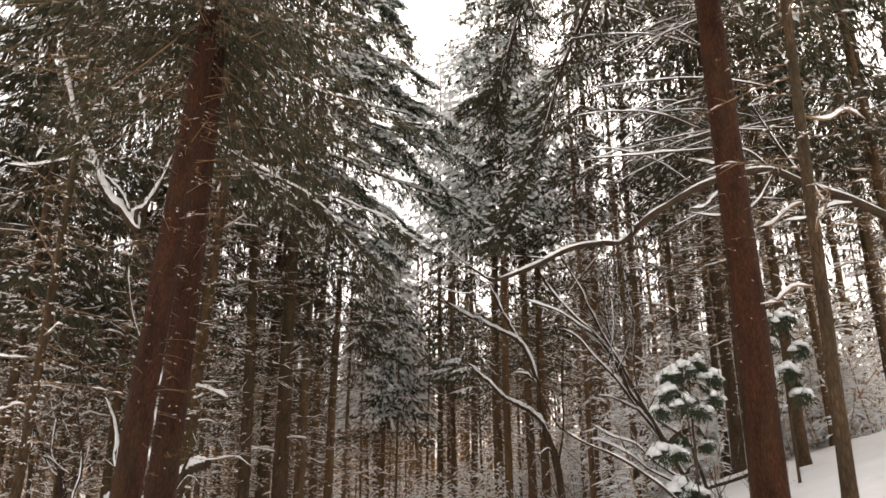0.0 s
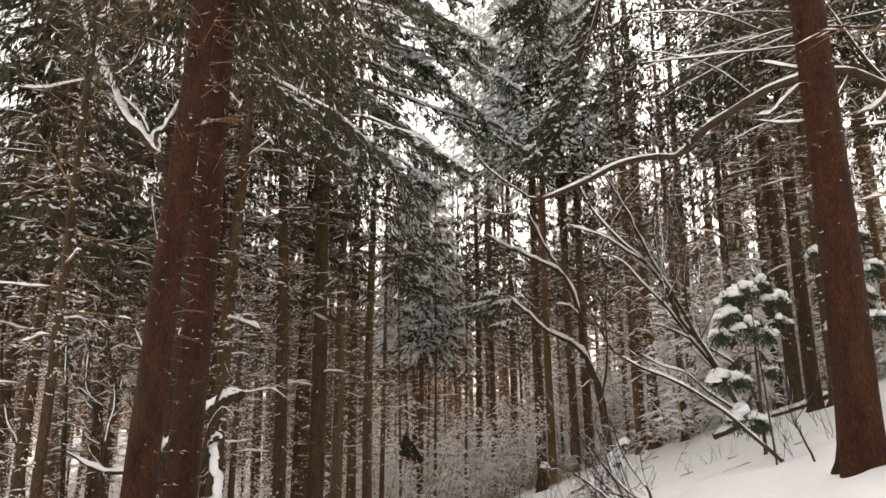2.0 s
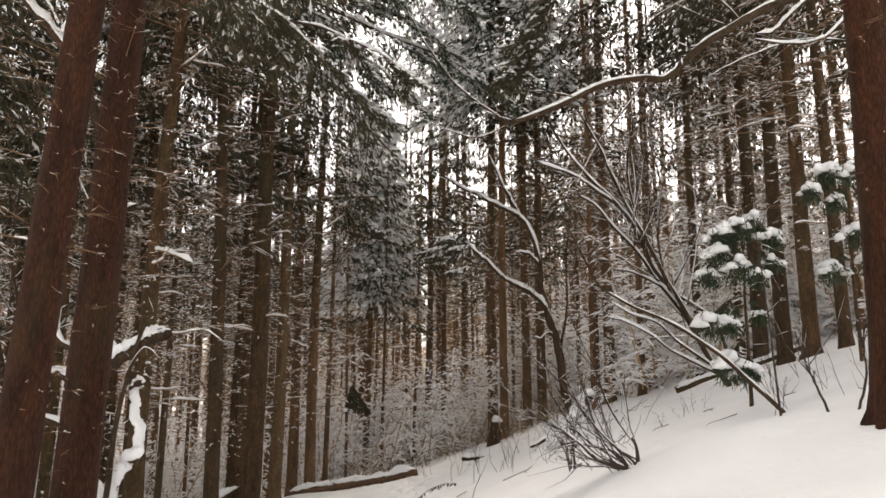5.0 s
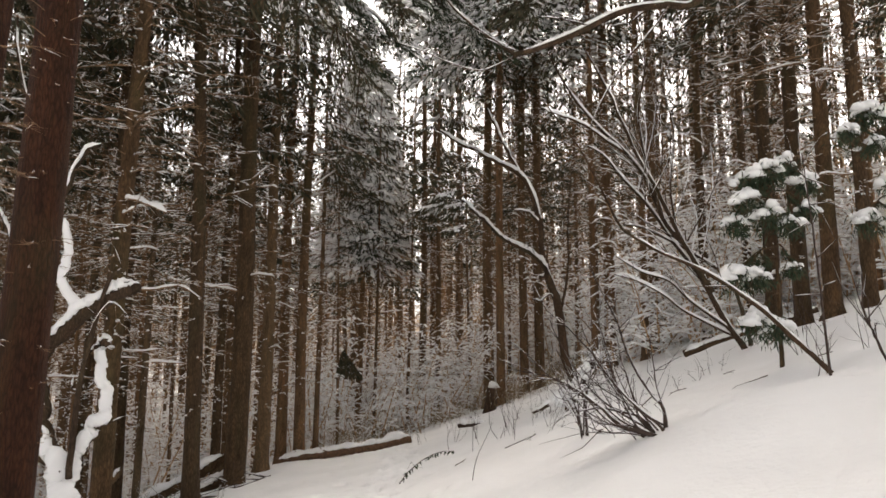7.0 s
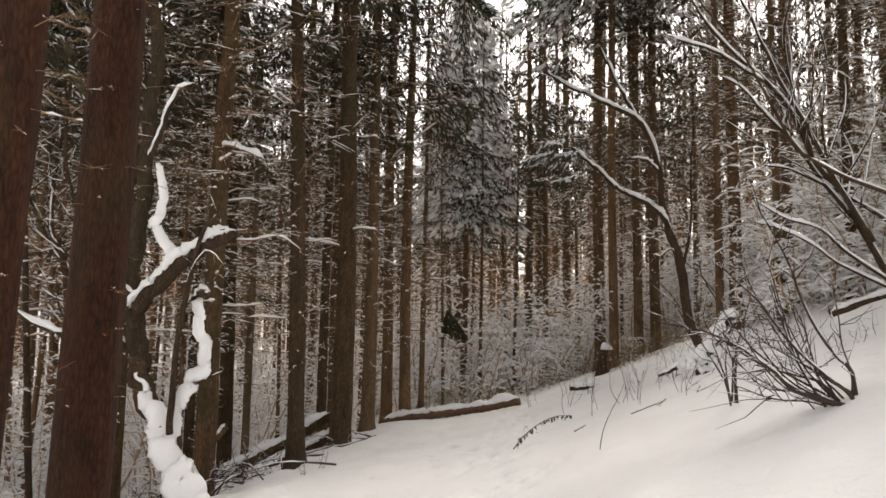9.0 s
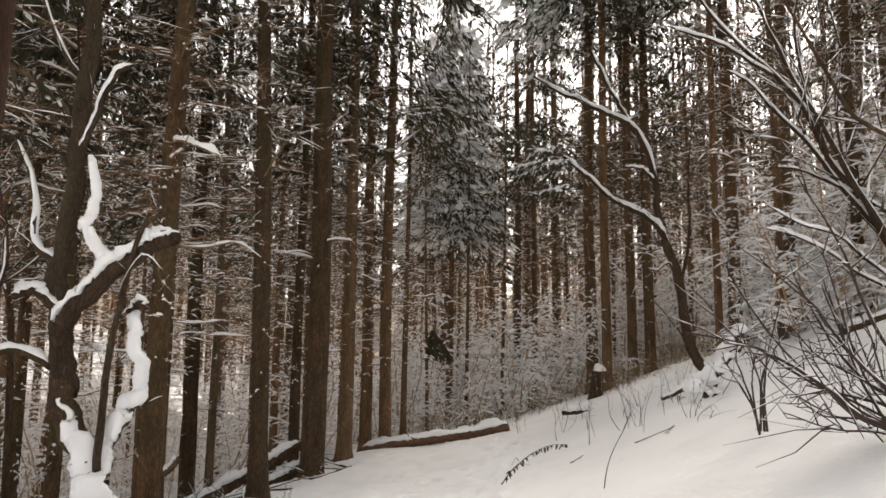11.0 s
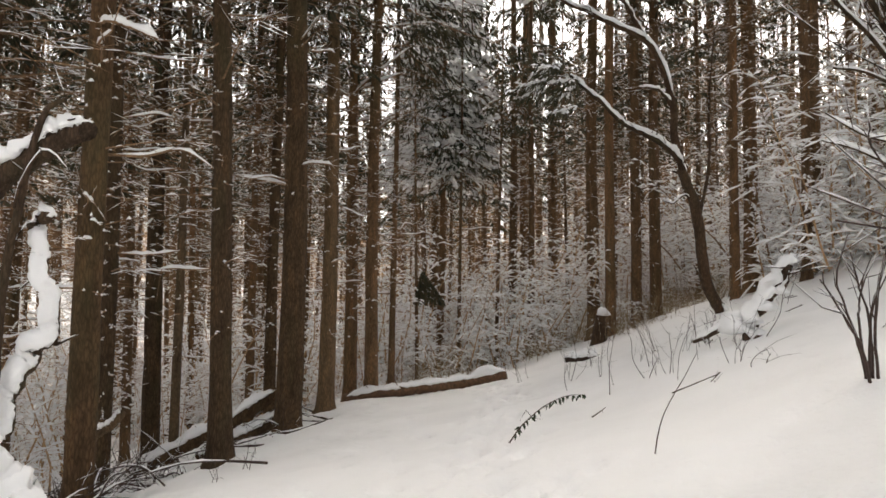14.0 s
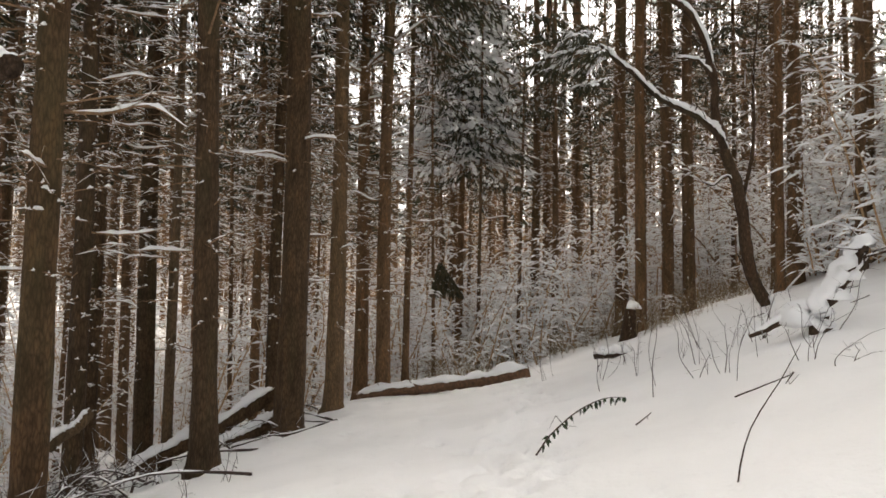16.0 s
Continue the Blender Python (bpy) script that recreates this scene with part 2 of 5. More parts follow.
def lumps(shape, p, size, rng, flat=0.55):
    """Many small cushions of snow at once."""
    n = len(p)
    if not n:
        return
    size = np.broadcast_to(size, n)
    a = np.linspace(0, 2 * np.pi, 6, endpoint=False)
    ring = np.stack([np.cos(a), np.sin(a), np.zeros(6)], 1)
    wob = 1 + 0.3 * rng.normal(size=(n, 6, 1)).clip(-1.5, 1.5)
    low = p[:, None] + ring[None] * wob * size[:, None, None]
    high = p[:, None] + ring[None] * wob * size[:, None, None] * 0.62 + UP * (size * flat * 0.75)[:, None, None]
    top = p + UP * (size * flat)[:, None]
    bottom = p - UP * (size * 0.18)[:, None]
    v = np.concatenate([low, high, top[:, None], bottom[:, None]], 1)
    o = np.arange(n)[:, None] * 14
    quads = [o + np.array([[k, (k + 1) % 6, 6 + (k + 1) % 6, 6 + k]]) for k in range(6)]
    shape.add(v, np.concatenate(quads))
    base = shape.n - 14 * n
    tris = [o + np.array([[6 + k, 6 + (k + 1) % 6, 12]]) for k in range(6)] + [o + np.array([[(k + 1) % 6, k, 13]]) for k in range(6)]
    shape.f.extend((np.concatenate(tris) + base).tolist())


def part(name, shape, mat, parent, label="", smooth=True):
    ob = new(name, shape.mesh(name, mat, smooth))
    ob.parent = parent
    if label:
        ob["label"] = label
    return ob


# ---- ground ----
PATH_Y = (-60, -10, 0, 5, 9.84, 16, 23, 30, 36, 45, 60, 100, 200, 500)
PATH_Z = (1.6, 0.9, 0.18, -0.26, -0.66, -0.95, -1.25, -1.52, -1.8, -2.1, -2.5, -3.2, -4, -5)


def softplus(a, k):
    return np.log1p(np.exp(np.clip(a / k, -40, 40))) * k


def ground_height(x, y):
    x, y = np.asarray(x, float), np.asarray(y, float)
    line = -0.09 * np.clip(y, 0, 10)
    along = np.interp(y, PATH_Y, PATH_Z)
    along = (along + np.interp(y - 1.5, PATH_Y, PATH_Z) + np.interp(y + 1.5, PATH_Y, PATH_Z)) / 3
    d = x - line
    right = 0.36 * (softplus(d, 0.35) - 0.8 * softplus(d - 15, 2.0) - 0.1 * softplus(d - 30, 3))
    left = 0.10 * softplus(-d, 0.35) + 0.26 * softplus(-x - 4.0, 0.25) - 0.27 * softplus(-x - 9.0, 0.8) - 0.05 * softplus(-x - 20, 2)
    z = along + right - left
    z = z + 0.05 * np.sin(0.9 * x + 0.6 * y) * np.cos(0.5 * x - 0.8 * y + 1.0) + 0.03 * np.sin(2.3 * x - 1.1 * y) * np.sin(1.7 * y + 0.7 * x)
    z = z + 0.22 * np.exp(-(((x - 2.9) / 1.5) ** 2 + ((y - 11.2) / 1.3) ** 2))
    rough = np.clip((-x - 3.7) / 1.6, 0, 1)
    return z + rough * (0.09 * np.sin(3.1 * x + 1.3 * y) * np.sin(2.2 * y - 1.4 * x) + 0.05 * np.sin(6.3 * x) * np.sin(5.7 * y))


def on_ground(x, y, lift=0.0):
    return np.array((x, y, float(ground_height(x, y)) + lift))


def build_ground():
    rng = np.random.default_rng(5)
    far = np.geomspace(1, 480, 26)
    xs = np.concatenate([-9 - far[::-1], np.arange(-9, -5.5, 0.13), np.arange(-5.5, 4, 0.075), np.arange(4, 10.01, 0.13), 10 + far])
    ys = np.concatenate([-6 - np.geomspace(1, 200, 16)[::-1], np.arange(-6, 10, 0.3), np.arange(10, 25, 0.085), np.arange(25, 34.01, 0.14), 34 + np.geomspace(0.3, 460, 50)])
    gx, gy = np.meshgrid(xs, ys)
    gz = ground_height(gx, gy)
    # trodden trail along the walk: shallow overlapping footprints
    for k in range(150):
        fy = 9 + k * 0.12 + rng.normal() * 0.06
        fx = -0.95 + rng.normal() * 0.36 + 0.03 * (fy - 16)
        q = ((gx - fx) / 0.11) ** 2 + ((gy - fy) / 0.17) ** 2
        gz -= (0.06 + 0.07 * rng.random()) * np.exp(-q * q)
        gz += 0.03 * rng.random() * np.exp(-((np.sqrt(q) - 1.6) / 0.4) ** 2)
    # small lumps of snow dropped from the branches
    for k in range(760):
        fx, fy = rng.uniform(-5.2, 7), rng.uniform(10, 28)
        gz += rng.choice((-0.07, 0.05)) * rng.random() * np.exp(-(((gx - fx) ** 2 + (gy - fy) ** 2) / (0.008 + 0.04 * rng.random() ** 2)))
    n, m = gx.shape
    shape = Shape()
    i, j = np.meshgrid(np.arange(n - 1), np.arange(m - 1), indexing="ij")
    a = (i * m + j).ravel()
    shape.add(np.stack([gx, gy, gz], -1), np.stack([a, a + 1, a + 1 + m, a + m], 1))
    ob = new("ground", shape.mesh("ground", SNOW_GROUND))
    tagged(ob, "snow-covered forest slope with a trodden footpath", "snow ground", kind="structure")


build_ground()


# ---- spruce trees ----
def spruce_parts(seed, height, radius, dead_from, crown_from, dead_per_m=13, crown_n=70, sprays=70, sides=10, spread=2.3, lean=(0, 0), reach=1.0, snow_size=1.0, side_twigs=5, crown_white=0.6, spray_size=1.0, flake=1.15, fine=1.0):
    """Meshes of one spruce: trunk, dead branches, their snow, crown, and the snow on the crown."""
    rng = np.random.default_rng(seed)
    trunk, dead, dead_snow, crown, crown_snow = Shape(), Shape(), Shape(), Shape(), Shape()
    zs = np.concatenate([(-0.9, -0.3, 0.0, 0.12, 0.3, 0.6), np.arange(1.1, height - 1, 0.7), (height,)])
    phase = rng.uniform(0, 6.28, 4)

    def axis(z):
        z = np.asarray(z, float)
        bend = 0.035 * radius / 0.2
        return np.stack([lean[0] * z + bend * np.sin(z * 0.45 + phase[0]), lean[1] * z + bend * np.sin(z * 0.4 + phase[1]), z], -1)

    def girth(z):
        z = np.asarray(z, float)
        return radius * (np.clip(1.06 - 0.92 * z / height, 0.03, 1.1) + 0.34 * np.exp(-np.clip(z, 0, 9) / 0.2))

    path = axis(zs)
    a = np.linspace(0, 2 * np.pi, sides, endpoint=False)
    r = girth(zs)[:, None] * (1 + 0.03 * rng.normal(size=(len(zs), sides)))
    flare = np.exp(-np.clip(zs, 0, 9) / 0.2)[:, None]
    r = r * (1 + 0.22 * flare * np.sin(a * 4 + phase[2])[None] + 0.05 * np.sin(a * 3 + phase[3])[None])
    rings = path[:, None] + np.stack([r * np.cos(a), r * np.sin(a), np.zeros_like(r)], -1)
    sweep(trunk, path, rings)

    # dead branches with fine side twigs
    n = int((crown_from - dead_from + 1.5) * dead_per_m)
    z = dead_from + (crown_from + 1.5 - dead_from) * rng.random(n) ** 0.75
    az = rng.uniform(0, 2 * np.pi, n)
    out = np.stack([np.cos(az), np.sin(az), np.zeros(n)], 1)
    length = rng.gamma(2.2, 0.42, n).clip(0.10, 2.6) * reach * (0.22 + 0.78 * np.clip((z - dead_from) / 5, 0, 1))
    slope = rng.normal(0.03, 0.17, n)
    root = axis(z) + out * (girth(z) * 0.85)[:, None]
    side = np.stack([-np.sin(az), np.cos(az), np.zeros(n)], 1)
    wob = rng.normal(size=(n, 3)) * 0.07
    knots = [root]
    for s in (0.33, 0.66, 1.0):
        knots.append(root + (out * s + UP * (slope[:, None] * s - 0.13 * s * s) + side * wob[:, :1] * s + wob * s * 0.6) * length[:, None])
    thick = (0.006 + 0.0075 * length) * fine
    for k in range(3):
        prisms(dead, knots[k], knots[k + 1], thick * (1 - 0.28 * k), thick * (0.72 - 0.28 * k))
        keep = rng.random(n) < (0.72 if fine > 0.9 else 0.2)
        a0 = rng.uniform(0.0, 0.5, (n, 1))
        a1 = a0 + rng.uniform(0.25, 0.5, (n, 1))
        along = knots[k + 1] - knots[k]
        ridges(dead_snow, (knots[k] + along * a0)[keep] + UP * 0.006, (knots[k] + along * a1)[keep] + UP * 0.006, (0.007 + 0.014 * rng.random(n))[keep] * snow_size, (0.014 + 0.034 * rng.random(n) ** 2)[keep] * snow_size)
    for _ in range(side_twigs):
        s = rng.uniform(0.25, 0.98, n)[:, None]
        base = knots[1] + (knots[3] - knots[1]) * s
        sign = rng.choice((-1, 1), n)[:, None]
        tip = base + (out * 0.6 + side * sign * rng.uniform(0.4, 1.0, (n, 1)) + UP * rng.normal(-0.08, 0.18, (n, 1))) * (length[:, None] * rng.uniform(0.16, 0.42, (n, 1)))
        spikes(dead, base, tip, 0.005 * fine)
        keep = rng.random(n) < (0.42 if fine > 0.9 else 0.1)
        ridges(dead_snow, base[keep], tip[keep], 0.008 * snow_size, 0.015 * snow_size)
    pick = rng.random(n) < (0.42 if fine > 0.9 else 0.12)
    lumps(dead_snow, root[pick] + UP * 0.01, rng.uniform(0.014, 0.054, pick.sum()) * min(1.0, 0.3 + snow_size * 0.7), rng, 0.9)

    # live crown: drooping branches hung with sprays
    crown_n = int(crown_n * (height - crown_from))
    z = crown_from + (height - 0.3 - crown_from) * np.sort(rng.random(crown_n)) ** 1.15
    for zb in z:
        az = rng.uniform(0, 2 * np.pi)
        out1 = np.array((np.cos(az), np.sin(az), 0))
        side1 = np.array((-np.sin(az), np.cos(az), 0))
        full = spread * np.clip((height - zb) / (height - crown_from), 0.08, 1) ** 0.7 * rng.uniform(0.6, 1.1)
        live_branch(dead, crown, crown_snow, axis(zb), out1, side1, full, rng, sprays, snow=crown_white, size=spray_size, flake=flake)
    return trunk, dead, dead_snow, crown, crown_snow


def live_branch(stick, crown, crown_snow, start, out1, side1, full, rng, sprays, drop=0.42, snow=0.8, size=1.0, flake=1.0):
    s = np.linspace(0, 1, 5)
    axis_pts = start + (out1[None] * s[:, None] + UP * (-drop * s - 0.15 * s ** 2 + 0.22 * s ** 4)[:, None]) * full
    prisms(stick, axis_pts[:-1], axis_pts[1:], 0.02 * (1.1 - s[:-1]), 0.02 * (1.1 - s[1:]))
    count = max(8, int(sprays * min(1.0, full / 2)))
    q = rng.uniform(0.12, 1.0, count)
    fan = full * 0.30 * np.sin(np.clip(q, 0, 1) * 2.6 + 0.25) * rng.uniform(-1, 1, count)
    at = np.stack([np.interp(q, s, axis_pts[:, c]) for c in range(3)], 1) + side1 * fan[:, None] - UP * (np.abs(fan) * 0.35)[:, None]
    way = out1 * rng.uniform(0.1, 0.9, (count, 1)) + side1 * (np.sign(fan) * rng.uniform(0, 0.7, count))[:, None] - UP * rng.uniform(0.2, 1.5, (count, 1))
    kites(crown, at, way, rng.uniform(0.18, 0.48, count) * min(1.0, 0.45 + 0.4 * full) * size, rng.uniform(0.016, 0.044, count) * min(1.0, 0.4 + 0.4 * full) * size, rng)
    m = int(min(count, 60) * 0.28 * snow)
    q = rng.uniform(0.25, 1.0, m)
    fan = full * 0.22 * np.sin(q * 2.6 + 0.25) * rng.uniform(-1, 1, m)
    at = np.stack([np.interp(q, s, axis_pts[:, c]) for c in range(3)], 1) + side1 * fan[:, None] - UP * (np.abs(fan) * 0.3 - 0.02)[:, None]
    if flake > 1.5:
        at = at - UP * rng.uniform(-0.05, 0.35, (m, 1)) + side1 * rng.normal(size=(m, 1)) * 0.15
    tip = at + (out1 * rng.uniform(0.3, 1, (m, 1)) + side1 * (np.sign(fan) * rng.uniform(0.1, 0.8, m))[:, None] - UP * rng.uniform(0.1, 0.7, (m, 1))) * rng.uniform(0.1, 0.30, (m, 1))
    ridges(crown_snow, at, tip, rng.uniform(0.02, 0.06, m) * flake, rng.uniform(0.02, 0.05, m) * flake)


def plant(meshes, name, label, group, x, y, turn, bark_mat, needle_mat, sink=0.05, twig_mat=TWIG):
    tree = new(name)
    trunk, dead, dead_snow, crown, crown_snow = meshes
    tree.matrix_basis = pose(x, y, float(ground_height(x, y)) - sink, 0, 0, turn)
    part("trunk", trunk, bark_mat, tree)
    tagged(part("dead_branches", dead, twig_mat, tree, "thin dead grey-brown twigs", False), kind="stuff")
    tagged(part("branch_snow", dead_snow, SNOW, tree, "snow lying on the twigs", False), kind="stuff")
    if crown.n:
        tagged(part("crown", crown, needle_mat, tree, "drooping dark green needle sprays", False), kind="stuff")
        tagged(part("crown_snow", crown_snow, SNOW, tree, "snow on the needle sprays", False), kind="stuff")
    return tagged(tree, label, "tree", group)


def forest():
    kinds = []
    rng = np.random.default_rng(11)
    for k in range(12):
        h, r = rng.uniform(24, 31), rng.uniform(0.11, 0.21)
        far = k > 7
        shapes = spruce_parts(100 + k, h, r, 0.7, rng.uniform(10.5, 13.5) if far else rng.uniform(7.0, 11.5), 9 if far else 12, 1.6 if far else 2.3, 22 if far else 70, 7 if far else 10, 2.6, tuple(rng.normal(0, 0.012, 2)), snow_size=2.0 if far else 1.3, side_twigs=2 if far else 5, spray_size=2.0 if far else 1.0, reach=0.8)
        # far kinds get twigs paled in colour to read as haze
        kinds.append(plant(shapes, "spruce_tree", "tall spruce with bare snowy lower twigs in deep snow", "forest spruces", *FIRST[k], rng.uniform(0, 360), BARK_HAZED, NEEDLE, 0.05, TWIG_DRY_AND_HAZED if far else TWIG))
    spots = list(FIRST) + [(k[1], k[2]) for k in KEY]
    tries = made = 0
    while made < FOREST_N and tries < 30000:
        tries += 1
        y = 8 + 68 * rng.random() ** 0.85
        x = rng.uniform(-0.74 * y - 7, 0.74 * y + 7)
        if y < 24.5 and -4.6 < x < 7.2 or y < 34 and -4.4 < x < 5.2 or y < 20 and 0 < x < 11:
            continue
        if y < 19 and -9 < x < 0 or y < 26 and -8.5 < x < 0:
            continue
        if y < 42 and -6.0 < x < -0.6 and y > 31:
            continue
        if y > 44 and rng.random() < 0.28:
            continue
        gap = 1.4 if y < 40 else 2.2
        if any((x - a) ** 2 + (y - b) ** 2 < gap * gap for a, b in spots):
            continue
        spots.append((x, y))
        tree = copy_thing(kinds[8 + made % 4 if y > 42 else made % 8], pose(x, y, float(ground_height(x, y)) - 0.05, 0, 0, rng.uniform(0, 360)))
        s = rng.uniform(0.8, 1.25)
        tree.scale = (s, s, rng.uniform(0.9, 1.1))
        made += 1
    # slender spruces that fill the wood between the big ones
    thin = []
    for k, (x, y) in enumerate(((-11.0, 27.0), (-14.5, 33.0), (8.0, 38.0))):
        shapes = spruce_parts(300 + k, 17 + k, 0.065, 0.5, 8.0 + k, 11, 2.6, 40, 7, 1.5, tuple(rng.normal(0, 0.02, 2)), 0.7, 1.0, 4)
        thin.append(plant(shapes, "spruce_tree", "slender young spruce with snow on its dead twigs", "forest spruces", x, y, 0, BARK_HAZED, NEEDLE))
    made = 0
    while made < 105:
        if made < 68:
            x, y = rng.uniform(-27, -6.2), rng.uniform(19.5, 46)
            if x > -8.5 and y < 26:
                continue
        else:
            x, y = rng.uniform(-6, 20), rng.uniform(35, 47)
        if any((x - a) ** 2 + (y - b) ** 2 < 0.7 for a, b in spots):
            continue
        spots.append((x, y))
        tree = copy_thing(thin[made % 3], pose(x, y, float(ground_height(x, y)) - 0.05, rng.normal() * 1.2, rng.normal() * 1.2, rng.uniform(0, 360)))
        s = rng.uniform(0.75, 1.4)
        tree.scale = (s, s, rng.uniform(0.85, 1.15))
        made += 1


# first trees of each kind, all deep in the wood
FIRST = ((-12.5, 30.0), (9.5, 28.0), (-7.4, 37.0), (12.0, 36.0), (-16.0, 25.0), (5.8, 42.0), (-10.6, 44.0), (15.5, 27.5), (0.6, 47.0), (4.2, 50.0), (-4.5, 51.0), (10.5, 52.0))
FOREST_N = 185
# look, x, y, radius, height, crown start, first dead branch, lean, crown spread
KEY = (
    ("near", -3.79, 9.10, 0.175, 28, 9.3, 1.6, 0.032, 3.4),
    ("near", -3.79, 10.26, 0.205, 29, 9.3, 1.2, 0.010, 3.4),
    ("near", 3.86, 9.20, 0.210, 29, 9.3, 1.5, 0.018, 3.4),
    ("thin", 3.64, 6.95, 0.068, 19, 7.5, 2.5, 0.045, 2.8),
    ("bare", -4.80, 22.40, 0.245, 30, 11.0, 1.9, 0.000, 4.4),
    ("mid", -4.80, 19.00, 0.158, 28, 11.0, 1.2, -0.040, 2.8),
    ("mid", -5.72, 16.79, 0.165, 26, 10.5, 2.0, 0.020, 2.8),
    ("mid", -8.30, 24.00, 0.190, 29, 10.5, 1.0, 0.000, 2.8),
    ("pale", -7.53, 23.50, 0.100, 21, 10.0, 0.8, 0.000, 2.8),
    ("mid", -7.46, 28.00, 0.120, 24, 9.5, 0.8, 0.000, 2.8),
    ("mid", -8.00, 31.00, 0.130, 24, 9.5, 0.8, 0.000, 2.8),
    ("pale", -4.78, 25.50, 0.185, 27, 10.0, 0.9, 0.000, 2.8),
    ("mid", -4.66, 27.50, 0.170, 27, 10.0, 1.0, 0.000, 4.4),
    ("mid", -4.00, 27.00, 0.165, 27, 10.0, 1.0, 0.000, 4.4),
    ("mid", -3.73, 29.00, 0.090, 21, 9.5, 0.8, 0.000, 2.8),
    ("thin", -2.19, 36.00, 0.075, 17, 7.0, 0.8, 0.000, 2.8),
    ("mid", 0.36, 41.00, 0.170, 28, 10.5, 1.0, 0.000, 2.8),
    ("mid", 1.68, 41.00, 0.200, 29, 10.5, 1.0, 0.000, 2.8),
    ("mid", 2.50, 34.00, 0.210, 37, 12.5, 1.0, 0.000, 3.9),
    ("mid", 3.87, 33.50, 0.170, 37, 12.5, 1.0, 0.000, 3.9),
    ("mid", 4.50, 33.50, 0.190, 37, 12.5, 1.0, 0.000, 3.9),
    ("thin", 6.64, 36.00, 0.100, 22, 8.0, 1.0, 0.000, 3.4),
    ("mid", 6.27, 31.00, 0.100, 23, 10.5, 0.7, 0.000, 3.4),
    ("mid", 6.57, 30.30, 0.200, 37, 12.5, 1.2, 0.000, 3.9),
    ("mid", 11.20, 17.20, 0.150, 28, 7.0, 1.4, 0.000, 3.8),
    ("mid", 12.60, 20.50, 0.160, 28, 7.0, 1.4, 0.000, 3.8),
    ("mid", 8.45, 26.00, 0.140, 28, 9.5, 1.4, 0.000, 3.4),
    ("mid", 5.60, 28.60, 0.110, 35, 14.0, 1.4, 0.000, 3.8),
    ("mid", 6.90, 27.20, 0.120, 27, 12.5, 1.4, 0.000, 3.2),
    ("mid", 8.54, 22.00, 0.185, 29, 9.4, 1.4, 0.000, 3.8),
    ("mid", 8.10, 19.70, 0.170, 29, 9.4, 1.4, 0.000, 3.8),
    ("mid", 8.15, 18.60, 0.165, 29, 9.4, 1.4, 0.000, 3.8),
    ("mid", 8.60, 18.10, 0.135, 28, 9.4, 1.2, 0.000, 3.8),
    ("mid", 9.34, 25.00, 0.125, 27, 9.4, 1.2, 0.000, 3.8),
    ("mid", -8.80, 23.00, 0.120, 24, 9.5, 0.8, 0.000, 2.8),
    ("mid", -6.75, 19.20, 0.130, 25, 10.0, 0.9, 0.000, 2.8),
    ("mid", -10.00, 20.00, 0.130, 25, 9.0, 0.9, 0.000, 2.8),
    ("mid", -10.90, 17.50, 0.140, 26, 8.5, 0.9, 0.000, 2.8),
    ("mid", -8.90, 15.20, 0.120, 25, 8.5, 1.0, 0.000, 2.8),
    ("mid", -7.90, 18.00, 0.120, 25, 9.0, 1.0, 0.000, 2.8),
    ("full", 2.75, 31.80, 0.160, 40, 14.8, 6.0, 0.000, 4.2),
    ("full", -3.00, 37.60, 0.150, 20, 8.6, 0.8, 0.000, 2.4),
    ("mid", -7.00, 12.60, 0.090, 24, 13.0, 1.4, 0.000, 2.8),
    ("mid", -5.90, 24.80, 0.130, 26, 10.0, 1.0, 0.000, 2.8),
    ("mid", -6.20, 27.00, 0.140, 26, 10.0, 1.0, 0.000, 2.8),
    ("thin", -3.45, 33.00, 0.060, 16, 9.0, 1.2, -0.020, 1.6),
)
LOOKS = {
    "near": (BARK_RED, NEEDLE, "large reddish-brown spruce standing beside the snowy path", 24),
    "bare": (BARK, NEEDLE, "thick straight grey-brown spruce at the edge of the bank", 20),
    "mid": (BARK, NEEDLE, "straight brown spruce with snow on its dead twigs", 14),
    "pale": (BARK_PALE, NEEDLE, "pale spruce with peeling yellow-brown bark", 14),
    "thin": (BARK, NEEDLE, "slender greenish-brown young spruce in the snow", 10),
    "full": (BARK, NEEDLE_FRESH, "green spruce with low snow-laden branches", 12),
}


KEY_TREES = {}


